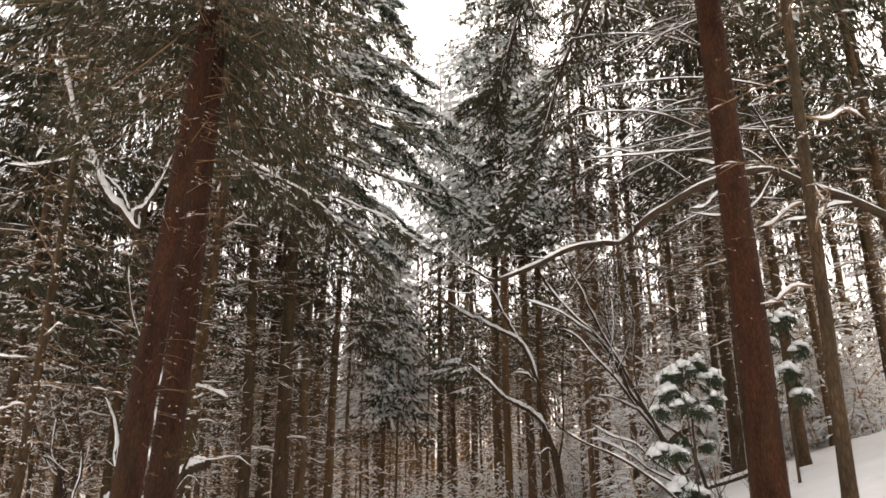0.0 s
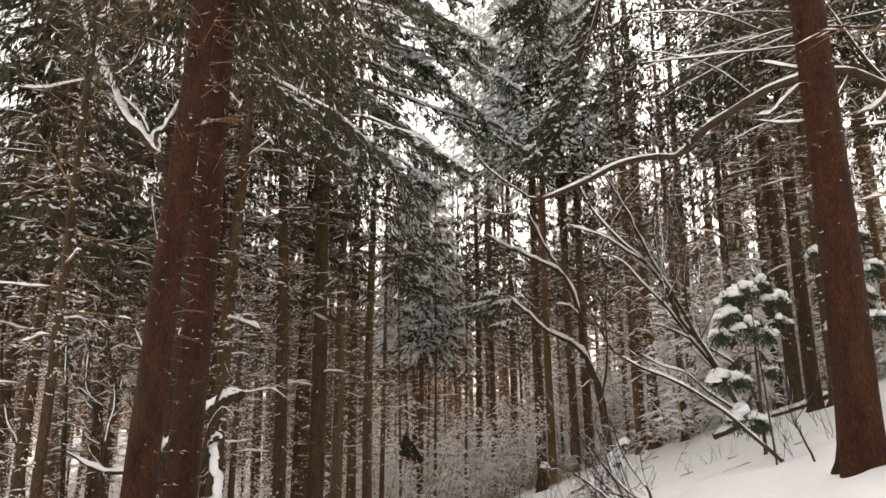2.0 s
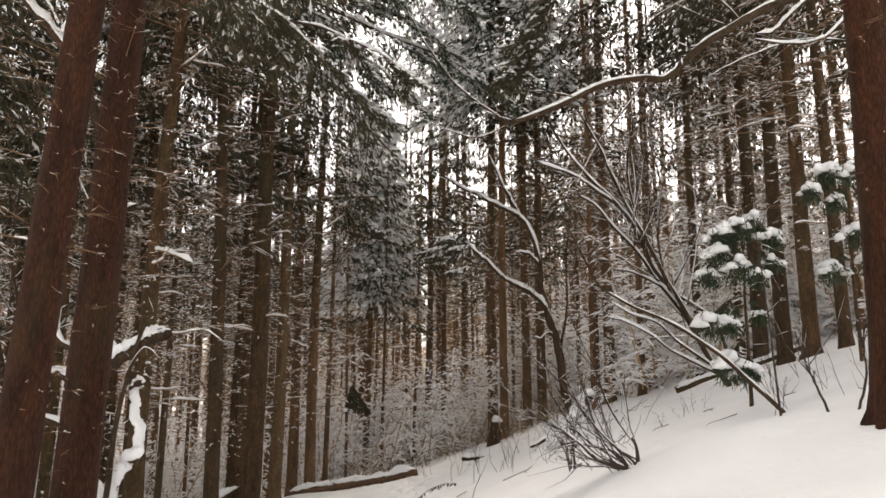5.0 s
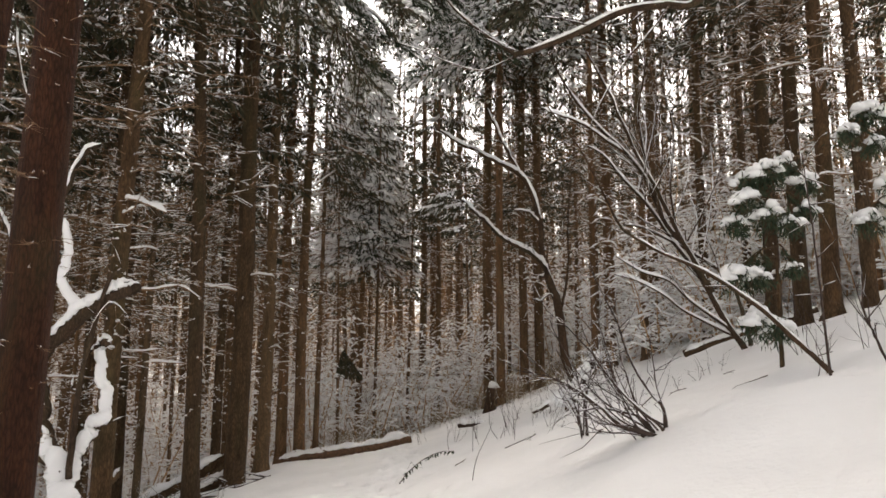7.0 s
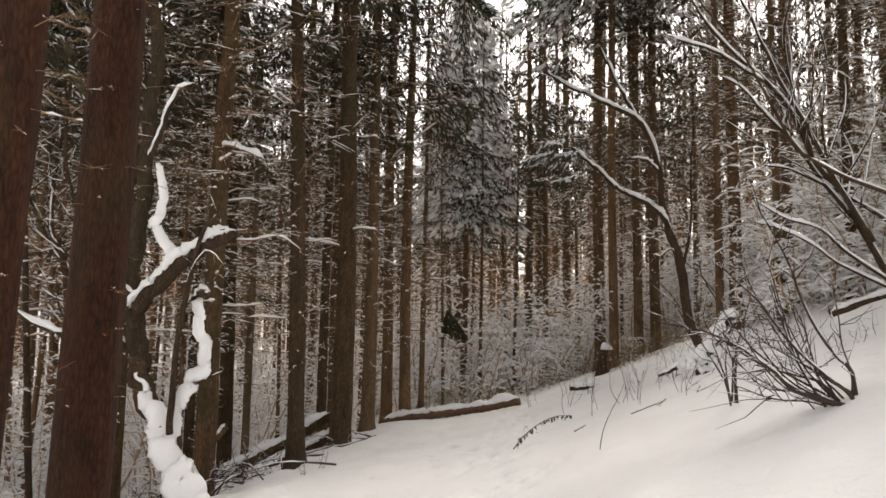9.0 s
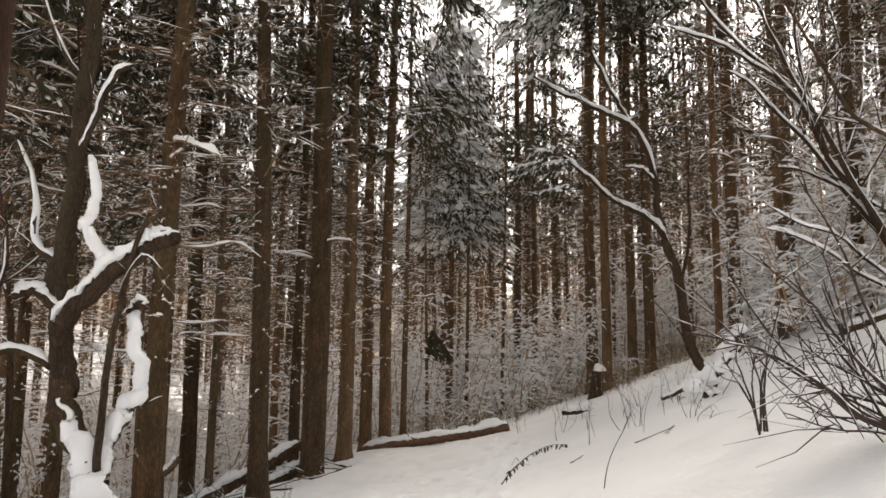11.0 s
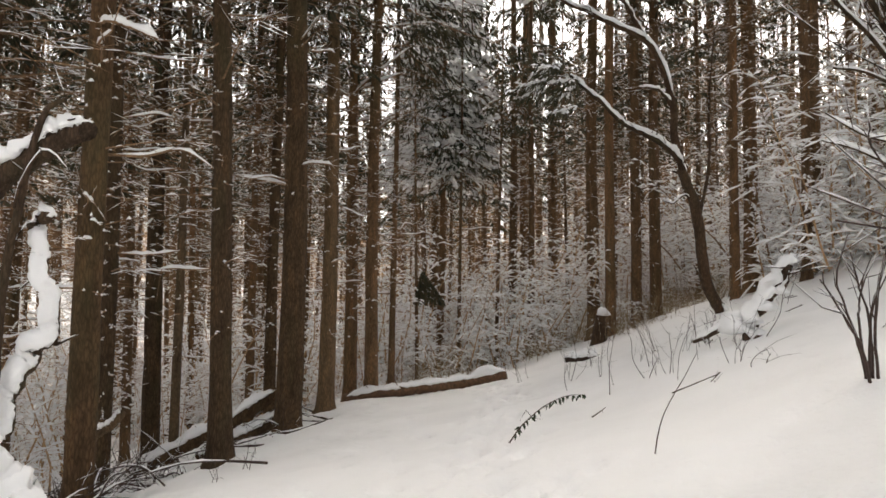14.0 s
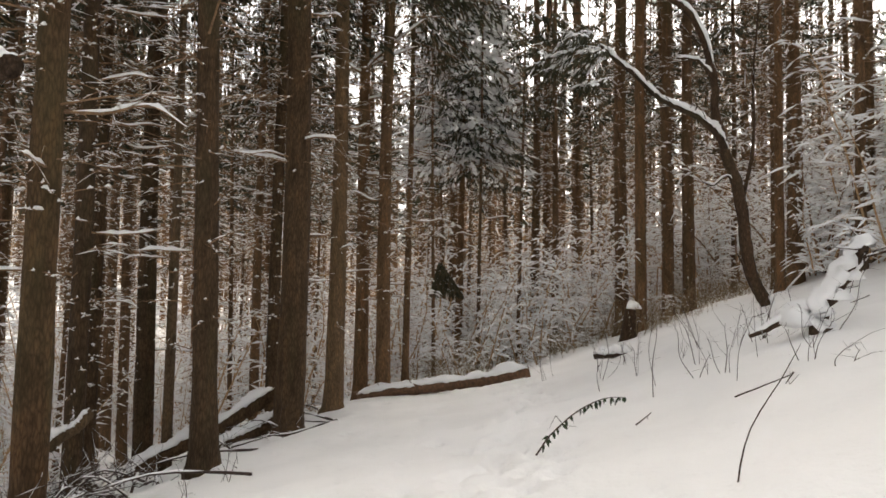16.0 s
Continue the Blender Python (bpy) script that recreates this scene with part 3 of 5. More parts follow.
def key_trees():
    for k, (look_name, x, y, r, h, crown_from, dead_from, lean, spread) in enumerate(KEY):
        bark_mat, needle_mat, label, sides = LOOKS[look_name]
        # beyond 26 m the bark colour carries the haze
        bark_mat = BARK_HAZED if bark_mat is BARK and y > 26 else bark_mat
        density = {"near": 22, "bare": 7, "mid": 18, "pale": 9, "thin": 8, "full": 8}[look_name]
        full = look_name == "full"
        near = look_name == "near"
        shapes = spruce_parts(500 + k, h, r, dead_from, crown_from, density, 6.5 if full else 7.0 if near else 4.6 if y < 22 else 2.6, 170 if full else 420 if near else 170 if y < 22 else 95, sides, spread, (lean, 0), 0.42 if near else 0.8, 0.35 if near else 0.9, 7, 3.4 if full else 0.3 if near else 0.7, 0.48 if near else 0.82 if y < 22 else 0.95, 2.0 if full else 0.7 if near else 1.2, 0.4 if near else 1.0)
        if full:
            hang = np.random.default_rng(700 + k)
            n = 3800
            top = min(h, crown_from + 9)
            z = hang.uniform(crown_from - 0.5, top, n)
            a = hang.uniform(0, 6.28, n)
            o = np.stack([np.cos(a), np.sin(a), np.zeros(n)], 1)
            q = spread * np.clip((h - z) / (h - crown_from), 0.1, 1) ** 0.7 * hang.uniform(0.35, 1.08, n)
            clump = np.sin(a * 7 + z * 3.1) + np.sin(z * 5.3 - a * 4) > -0.3
            p = (o * q[:, None] + UP * (z - 0.4 * q)[:, None])[clump]
            kites(shapes[4], p, (o - UP * hang.uniform(0.2, 1.0, (n, 1)))[clump], hang.uniform(0.25, 0.55, clump.sum()), hang.uniform(0.04, 0.11, clump.sum()), hang)
            m = 1500
            z = hang.uniform(crown_from - 0.5, top, m)
            a = np.sort(hang.uniform(0, 6.28, m))
            o = np.stack([np.cos(a), np.sin(a), np.zeros(m)], 1)
            q = spread * np.clip((h - z) / (h - crown_from), 0.1, 1) ** 0.7 * hang.uniform(0.5, 1.12, m)
            p = o * q[:, None] + UP * (z - 0.4 * q)[:, None]
            ridges(shapes[4], p, p + (o - UP * hang.uniform(0.3, 0.9, (m, 1))) * hang.uniform(0.2, 0.5, (m, 1)), hang.uniform(0.07, 0.17, m), hang.uniform(0.05, 0.12, m))
        tree = plant(shapes, "spruce_tree", label, "spruces along the path", x, y, 0, bark_mat, needle_mat)
        KEY_TREES[k] = tree
        rng = np.random.default_rng(900 + k)
        for j in range(0 if full or near else 5):
            z = rng.uniform(5.0 if near else 2.4, crown_from)
            a = rng.uniform(0, 6.28)
            o = np.array((np.cos(a), np.sin(a), 0))
            l = rng.uniform(0.5, 1.3)
            w, sn = Shape(), Shape()
            start = np.array((lean * z, 0, z))
            limb(w, sn, [start + o * r * 0.5, start + o * (r + l * 0.35) + UP * rng.normal() * 0.03, start + o * (r + l * 0.7) + UP * rng.normal() * 0.05, start + o * (r + l) + UP * rng.normal(-0.02, 0.07)], rng.uniform(0.014, 0.024), 0.006, rng, 12, 0.04, 6, 4, 0.4, (0.15, 1.0), 1.5)
            bough = part("bough", w, TWIG, tree, "bare dead bough")

            part("bough_snow", sn, SNOW, bough, "ridge of snow")


forest()


# ---- single limbs, shrubs and dead wood ----
def limb(wood_shape, snow_shape, points, r0, r1, rng, n=18, snow=0.05, sides=8, twigs=0, twig_len=0.7, cover=(0.0, 1.0), wide=1.15, blown=0.0):
    """A curved limb with a ridge of snow on it and a few side twigs."""
    if isinstance(wood_shape, Pieces):
        wood_shape, snow_shape = wood_shape.begin(), snow_shape.begin()
    p = spline(points, n)
    sway = rng.normal(size=(n - 2, 3))
    for _ in range(n // 24):
        sway = np.stack([even(c) * 0.75 for c in sway.T], 1)
    p[1:-1] += sway * r0 * 0.15
    r = np.linspace(r0, r1, n)
    tube(wood_shape, p, r, sides, 0.06, rng)
    if snow:
        a, b = int(cover[0] * (n - 1)), int(cover[1] * (n - 1)) + 1
        if b - a > 3:
            snow_ridge(snow_shape, p[a:b], r[a:b], snow, rng, wide, 0.07 if blown > 1 else 0.25, blown)
    for _ in range(twigs):
        i = rng.integers(n // 4, n - 1)
        d = unit(p[i] - p[i - 1]) * 0.7 + rng.normal(size=3) * 0.55 + UP * 0.15
        l = twig_len * rng.uniform(0.4, 1.1)
        q = np.stack([p[i], p[i] + d * l * 0.5 + rng.normal(size=3) * 0.04, p[i] + d * l + rng.normal(size=3) * 0.08 - UP * 0.05 * l])
        stout = max(r[i], min(0.02, r0 * 1.5))
        prisms(wood_shape, q[:-1], q[1:], np.array((0.35, 0.22)) * stout, np.array((0.22, 0.08)) * stout)
        if r0 < 0.007:
            continue
        flake = float(np.clip(0.3 * r[i], 0.0035, 0.013))
        ridges(snow_shape, q[:-1] + UP * 0.006, q[1:] + UP * 0.006, flake, flake * 1.7)
    return p, r


def thing(name, label, category, base, group=""):
    ob = new(name)
    ob.matrix_basis = Matrix.Translation(base)
    return tagged(ob, label, category, group)


def wooden(name, label, category, base, build, bark_mat, wood_name="trunk", snow_name="snow", group=""):
    """A thing of wood and snow whose shapes are given in world metres."""
    ob = thing(name, label, category, base, group)
    sticks, snow = Pieces(), Pieces()
    build(sticks, snow)
    for k, (a, b) in enumerate(zip(sticks.items + ([sticks] if sticks.n else []), snow.items + ([snow] if sticks.n else []))):
        for shape in (a, b):
            shape.v = [v - np.array(base) for v in shape.v]
        piece = part(wood_name if k == 0 or wood_name != "trunk" else "limb", a, bark_mat, ob)
        if b.n:
            lying = part(snow_name, b, SNOW, piece, "thick white snow lying on it")
            if len(b.v) > 1:
                tagged(lying, "thick white snow lying on it", kind="stuff")
        if b is not snow and k == 0 and snow.n and not sticks.n:
            snow.v = [v - np.array(base) for v in snow.v]
            part("snow_cushion", snow, SNOW, ob, "plump white snow")
    return ob


def arching_tree():
    rng = np.random.default_rng(21)
    base = on_ground(10.6, 13.6)

    def build(w, s):
        limb(w, s, [base - UP * 0.4, base + (-0.2, 0, 2.0), (10.2, 13.5, 5.4), (9.8, 13.5, 7.8), (9.5, 13.4, 11)], 0.18, 0.07, rng, 14, 0)
        limb(w, s, [(10.1, 13.5, 5.7), (9.3, 13.4, 6.5), (8.2, 13.3, 7.1), (7.31, 13.3, 7.45), (6.61, 13.3, 7.8), (5.88, 13.3, 7.75), (5.12, 13.3, 7.5), (4.64, 13.4, 7.22), (4.22, 13.5, 6.97), (3.95, 13.8, 6.8), (3.67, 14.0, 6.57), (3.19, 14.0, 6.5), (2.56, 14.0, 6.36), (1.86, 14.1, 6.05), (1.3, 14.2, 5.84), (0.98, 14.2, 5.74)], 0.092, 0.04, rng, 70, 0.055, 10, 16, 0.9, wide=0.95)
        limb(w, s, [(0.98, 14.2, 5.76), (0.62, 14.2, 6.02), (0.29, 14.2, 6.27), (0.01, 14.2, 6.57), (-0.41, 14.2, 7.18), (-0.8, 14.1, 7.9)], 0.026, 0.008, rng, 18, 0.02, 6, 6, 0.5)
        limb(w, s, [(0.98, 14.2, 5.72), (0.49, 14.2, 5.5), (0.01, 14.2, 5.61), (-0.41, 14.2, 5.79), (-0.9, 14.3, 6.0)], 0.012, 0.004, rng, 16, 0.014, 6, 8, 0.5)
        limb(w, s, [(3.26, 13.9, 6.45), (2.9, 13.8, 5.95), (2.55, 13.8, 5.53), (2.18, 13.8, 4.9), (1.97, 13.8, 4.43)], 0.022, 0.006, rng, 14, 0.012, 6, 4, 0.3)
        limb(w, s, [(5.86, 13.3, 7.7), (5.43, 13.3, 7.3), (5.14, 13.3, 7.02), (4.85, 13.3, 6.98)], 0.035, 0.012, rng, 14, 0.06, 6, 5, 0.4, wide=1.2)
        limb(w, s, [(6.6, 13.3, 7.75), (6.2, 13.3, 7.13), (5.85, 13.3, 6.89), (5.39, 13.3, 6.82), (4.8, 13.3, 6.9)], 0.03, 0.010, rng, 16, 0.05, 6, 6, 0.4, wide=1.3)
        limb(w, s, [(6.3, 13.3, 7.7), (5.81, 13.3, 7.85), (5.36, 13.3, 7.94), (5.01, 13.3, 8.05)], 0.04, 0.012, rng, 12, 0.07, 6, 6, 0.5)
        limb(w, s, [(6.6, 13.3, 7.8), (5.99, 13.2, 8.23), (4.99, 13.2, 8.2), (3.91, 13.2, 8.1), (2.77, 13.2, 8.0)], 0.03, 0.008, rng, 20, 0.035, 6, 14, 0.7)
        limb(w, s, [(7.4, 13.4, 7.4), (7.0, 13.6, 8.4), (6.6, 13.8, 9.6)], 0.045, 0.012, rng, 12, 0.04, 6, 9, 0.8)
        limb(w, s, [(8.2, 13.3, 7.1), (7.6, 13.2, 7.0), (7.0, 13.1, 6.7), (6.5, 13.0, 6.6)], 0.03, 0.010, rng, 12, 0.06, 6, 6, 0.5)
        for k in range(18):
            a = np.array((rng.uniform(6.0, 8.6), rng.uniform(13.0, 16.5), rng.uniform(8.0, 12.5)))
            b = np.array((rng.uniform(2.4, 5.2), rng.uniform(12.5, 16.5), a[2] + rng.uniform(-1.6, 0.6)))
            limb(w, s, [a, a + (b - a) * 0.35 + UP * 0.25, a + (b - a) * 0.7 + UP * 0.15, b - UP * 0.1], 0.024, 0.005, rng, 16, 0.03, 6, 26, 0.9, wide=1.3)
    wooden("broadleaf_tree", "bare leaning broadleaf tree with a long snow-laden arching limb", "tree", base, build, BARK_DARK)


def forked_snag():
    rng = np.random.default_rng(22)
    base = on_ground(-4.95, 14.9)

    def build(w, s):
        limb(w, s, [(-4.62, 14.9, -2.15), (-5.01, 14.85, -1.38), (-5.28, 14.82, -0.89), (-5.6, 14.8, -0.17), (-5.83, 14.8, 0.51)], 0.21, 0.13, rng, 110, 0.09, 14, 0, 0.8, (0.03, 0.97), 1.05, 1.2)
        limb(w, s, [(-5.8, 14.8, 0.4), (-5.93, 14.8, 0.94), (-5.93, 14.8, 1.32), (-6.0, 14.8, 1.75), (-5.95, 14.8, 2.3), (-5.9, 14.8, 2.97), (-5.9, 14.8, 3.7), (-5.87, 14.8, 4.56), (-5.87, 14.8, 5.14), (-5.98, 14.6, 5.9), (-6.17, 13.8, 6.8)], 0.14, 0.08, rng, 90, 0.0, 12, 8, 0.8)
        limb(w, s, [(-5.95, 14.72, 1.15), (-5.65, 14.7, 1.46), (-5.36, 14.7, 1.76), (-5.09, 14.7, 1.95), (-4.82, 14.7, 2.14), (-4.55, 14.7, 2.22)], 0.115, 0.09, rng, 60, 0.12, 12, 5, 0.45, wide=1.0, blown=0.35)
        limb(w, s, [(-5.36, 14.85, -0.75), (-5.33, 14.85, -0.40), (-5.22, 14.85, -0.11), (-5.07, 14.85, 0.21), (-4.93, 14.85, 0.42), (-4.93, 14.85, 0.79), (-5.04, 14.85, 1.17), (-5.08, 14.85, 1.40)], 0.11, 0.065, rng, 100, 0.075, 10, 3, 0.3, wide=1.05, blown=1.6)
        limb(w, s, [(-5.1, 14.85, 1.36), (-5.02, 14.83, 1.43), (-4.95, 14.8, 1.46), (-4.9, 14.8, 1.42)], 0.07, 0.04, rng, 12, 0.07, 10, 0, wide=1.2)
        limb(w, s, [(-5.36, 14.75, 1.9), (-5.5, 14.75, 2.08), (-5.61, 14.75, 2.22), (-5.67, 14.75, 2.38)], 0.07, 0.055, rng, 24, 0.07, 8, 0, wide=1.2, blown=1.6)
        limb(w, s, [(-5.72, 14.76, 2.35), (-5.62, 14.75, 2.5), (-5.58, 14.75, 2.72), (-5.63, 14.75, 3.02), (-5.70, 14.75, 3.26)], 0.06, 0.035, rng, 44, 0.07, 8, 0, wide=1.3, blown=1.6)
        limb(w, s, [(-5.85, 14.76, 3.3), (-5.76, 14.75, 3.5), (-5.66, 14.75, 3.78), (-5.54, 14.75, 4.14), (-5.41, 14.75, 4.34), (-5.24, 14.75, 4.41)], 0.04, 0.02, rng, 20, 0.055, 8, 3, 0.4, wide=1.4, blown=0.5)
        limb(w, s, [(-5.24, 14.62, -0.45), (-5.22, 14.6, 0.17), (-5.18, 14.6, 0.95), (-5.03, 14.58, 1.75), (-4.87, 14.56, 2.33), (-4.67, 14.55, 2.47)], 0.05, 0.022, rng, 24, 0.0, 8, 6, 0.35)
        limb(w, s, [(-5.1, 14.55, 1.5), (-5.0, 14.5, 1.75), (-4.78, 14.45, 2.0), (-4.5, 14.4, 1.8)], 0.012, 0.006, rng, 12, 0.02, 6, 2, 0.3)
        limb(w, s, [(-6.15, 13.8, 6.7), (-6.45, 13.65, 7.05), (-6.72, 13.6, 7.32), (-6.95, 13.6, 7.65), (-7.1, 13.6, 8.0), (-7.49, 13.6, 8.7), (-7.9, 13.6, 9.6), (-8.3, 13.6, 10.8)], 0.075, 0.035, rng, 40, 0.085, 8, 12, 0.9, wide=1.5, blown=0.5)
        limb(w, s, [(-6.17, 13.75, 6.75), (-6.14, 13.6, 7.02), (-5.97, 13.6, 7.13), (-5.75, 13.6, 7.6), (-5.55, 13.6, 8.3)], 0.05, 0.022, rng, 18, 0.08, 8, 6, 0.7, wide=1.7, blown=0.5)
        limb(w, s, [(-6.3, 13.62, 7.05), (-6.52, 13.6, 7.45), (-6.94, 13.6, 7.85)], 0.03, 0.015, rng, 14, 0.05, 6, 3, 0.4, wide=1.5)
        limb(w, s, [(-7.1, 13.6, 7.95), (-7.3, 13.6, 8.12), (-7.64, 13.6, 8.18), (-8.47, 13.6, 8.02), (-9.0, 13.6, 8.1)], 0.04, 0.015, rng, 18, 0.07, 6, 6, 0.5, wide=1.6)
        limb(w, s, [(-7.16, 13.6, 8.2), (-6.9, 13.6, 8.38), (-6.71, 13.6, 8.61), (-6.5, 13.6, 9.1)], 0.032, 0.010, rng, 14, 0.05, 6, 8, 0.6, wide=1.6)
        limb(w, s, [(-6.0, 14.8, 1.9), (-6.35, 14.8, 2.2), (-6.5, 14.9, 2.9), (-6.9, 15.0, 3.6)], 0.06, 0.02, rng, 14, 0.06, 8, 5, 0.6)
        limb(w, s, [(-5.98, 14.75, 1.35), (-6.12, 14.65, 1.55), (-6.25, 14.6, 1.58), (-6.4, 14.5, 1.5)], 0.06, 0.04, rng, 14, 0.10, 8, 0, wide=1.5)
        limb(w, s, [(-6.0, 14.8, 0.7), (-6.4, 14.7, 0.9), (-6.9, 14.6, 0.85), (-7.6, 14.5, 1.2)], 0.06, 0.03, rng, 14, 0.08, 8, 5, 0.6)
        limb(w, s, [(-5.85, 14.8, 4.2), (-6.2, 14.7, 4.7), (-6.5, 14.6, 5.6), (-6.6, 14.6, 6.4)], 0.045, 0.015, rng, 12, 0.05, 8, 5, 0.6)
    wooden("forked_tree", "gnarled dark broken forked tree thickly plastered with snow", "tree", base, build, BARK_DARK)


def bent_tree():
    rng = np.random.default_rng(23)
    base = on_ground(4.72, 26.0)

    def build(w, s):
        limb(w, s, [base + (0.1, 0, -0.3), (4.7, 26, 0.16), (4.47, 26, 0.5), (4.09, 26, 1.24), (3.97, 26, 2.17), (3.78, 26, 3.11), (3.55, 26, 3.92)], 0.15, 0.115, rng, 60, 0.06, 12, 3, 0.5, (0.02, 0.42), 0.7, 0.9)
        limb(w, s, [(3.58, 26, 3.8), (3.40, 26, 4.74), (3.34, 26, 5.5), (3.08, 26, 6.53), (2.68, 26, 7.09), (2.01, 26, 7.45), (1.33, 26, 7.79), (0.79, 26, 8.04), (0.1, 26, 8.5)], 0.10, 0.03, rng, 60, 0.085, 10, 12, 0.9, (0.28, 0.99), 1.0, 0.4)
        limb(w, s, [(3.58, 25.95, 3.8), (3.45, 25.9, 4.12), (3.2, 25.9, 4.4), (2.67, 25.9, 4.74), (2.07, 25.9, 5.09), (1.6, 25.9, 5.57), (1.26, 25.9, 5.85), (0.9, 25.9, 6.2)], 0.085, 0.035, rng, 60, 0.11, 10, 8, 0.6, wide=1.15)
        limb(w, s, [(2.72, 26, 7.05), (2.5, 26, 7.5), (2.35, 26, 7.8), (2.08, 26, 8.3), (1.7, 26, 9.2)], 0.075, 0.03, rng, 22, 0.10, 8, 6, 0.6, wide=1.1)
        limb(w, s, [(3.34, 26, 5.45), (3.1, 25.9, 5.72), (2.94, 25.9, 5.84), (2.54, 25.9, 5.89)], 0.05, 0.025, rng, 16, 0.09, 8, 2, 0.4, wide=1.3)
        limb(w, s, [(3.75, 26, 3.1), (3.6, 25.9, 3.3), (3.3, 25.9, 3.1), (3.05, 25.8, 3.15)], 0.03, 0.012, rng, 12, 0.05, 8, 3, 0.4, wide=1.4)
        limb(w, s, [(3.9, 26, 2.6), (4.2, 26.1, 4.0), (4.25, 26.2, 5.6), (4.45, 26.3, 7.5)], 0.045, 0.015, rng, 16, 0.0, 8, 8, 0.8)
    tree = wooden("broadleaf_tree", "bare bent broadleaf tree with snow along its curved limbs", "tree", base, build, BARK_DARK)
    crown, snow, stick = Shape(), Shape(), Shape()
    for k in range(9):
        a = rng.uniform(2.2, 4.4)
        live_branch(stick, crown, snow, np.array((0.85, 25.8, 6.3)) - base + rng.normal(size=3) * 0.22, np.array((np.cos(a), np.sin(a), 0)), np.array((-np.sin(a), np.cos(a), 0)), 0.9, rng, 110, snow=2.6)
    tagged(part("twig_cluster", crown, NEEDLE, tree, "tuft of dark twigs caked with snow", False), kind="stuff")
    tagged(part("cluster_snow", snow, SNOW, tree, smooth=False), kind="stuff")


def leaning_stems():
    """A clump of bare stems leaning over the slope in one sheaf."""
    rng = np.random.default_rng(24)
    base = on_ground(6.5, 19.0)

    def build(w, s):
        foot = base - UP * 0.2
        limb(w, s, [foot, (6.26, 19, 1.75), (5.92, 19, 2.28), (5.67, 19, 2.84), (5.30, 19, 3.63), (4.83, 19, 4.21), (4.45, 19, 5.1), (3.97, 19, 5.78), (3.49, 19, 6.25), (2.92, 19, 6.95), (2.4, 19, 7.9)], 0.075, 0.02, rng, 60, 0.055, 9, 14, 1.0, (0.08, 0.95), 1.0)
        limb(w, s, [(5.75, 18.9, 2.7), (5.16, 18.9, 3.78), (4.64, 18.8, 4.8), (4.25, 18.8, 5.55), (3.85, 18.7, 6.39), (3.64, 18.7, 6.93), (3.08, 18.6, 7.9)], 0.055, 0.016, rng, 46, 0.05, 8, 14, 1.0, wide=1.0)
        limb(w, s, [foot + (0.15, 0.1, 0), (6.45, 19.1, 2.3), (6.2, 19.1, 3.0), (5.43, 19.1, 3.56), (4.89, 19.1, 3.85), (4.42, 19.1, 4.07), (3.96, 19.1, 4.15)], 0.05, 0.016, rng, 40, 0.05, 8, 10, 0.8, (0.2, 1.0), 1.1)
        limb(w, s, [(5.62, 19.1, 3.0), (5.03, 19.1, 3.78), (4.5, 19.1, 4.58), (3.96, 19.1, 5.18), (3.61, 19.1, 5.64), (3.2, 19.1, 5.9)], 0.045, 0.012, rng, 40, 0.06, 8, 12, 0.8, wide=1.2)
        limb(w, s, [(3.97, 19, 5.75), (3.69, 19, 5.94), (3.13, 19, 6.33), (2.63, 19, 6.53), (2.2, 19, 6.69)], 0.035, 0.012, rng, 22, 0.07, 8, 8, 0.6, wide=1.3)
        limb(w, s, [(4.75, 18.9, 4.3), (4.4, 18.8, 5.5), (4.25, 18.7, 6.6), (4.4, 18.6, 7.6), (4.2, 18.5, 8.8)], 0.035, 0.010, rng, 26, 0.02, 7, 14, 1.0)
        limb(w, s, [(5.1, 19, 3.9), (4.98, 19, 5.0), (5.1, 19, 6.2), (4.9, 19, 7.4), (5.0, 19, 8.4)], 0.03, 0.008, rng, 26, 0.02, 7, 14, 0.9)
        limb(w, s, [(6.2, 19, 1.9), (5.26, 18.8, 2.48), (4.79, 18.8, 2.91), (4.18, 18.8, 3.12), (3.7, 18.8, 3.42)], 0.03, 0.010, rng, 26, 0.06, 7, 8, 0.6, wide=1.3)
        limb(w, s, [(6.2, 19, 1.8), (5.18, 18.9, 2.27), (4.72, 18.9, 2.62), (4.18, 18.9, 2.91), (3.69, 18.9, 3.05)], 0.028, 0.010, rng, 26, 0.06, 7, 8, 0.6, wide=1.3)
        for k in range(10):
            a = np.array((rng.uniform(4.2, 5.6), 19 + rng.normal() * 0.3, 0))
            a[2] = 3.3 + (5.5 - a[0]) * 1.25
            b = a + (rng.uniform(-1.3, 0.5), rng.normal() * 0.6, rng.uniform(1.2, 3.2))
            limb(w, s, [a, 0.5 * (a + b) + (0.15, 0, 0.1), b], 0.018, 0.005, rng, 18, 0.022, 6, 14, 0.8)
    wooden("coppiced_tree", "clump of bare dark stems leaning downhill under snow", "tree", base, build, BARK_DARK, "stem")


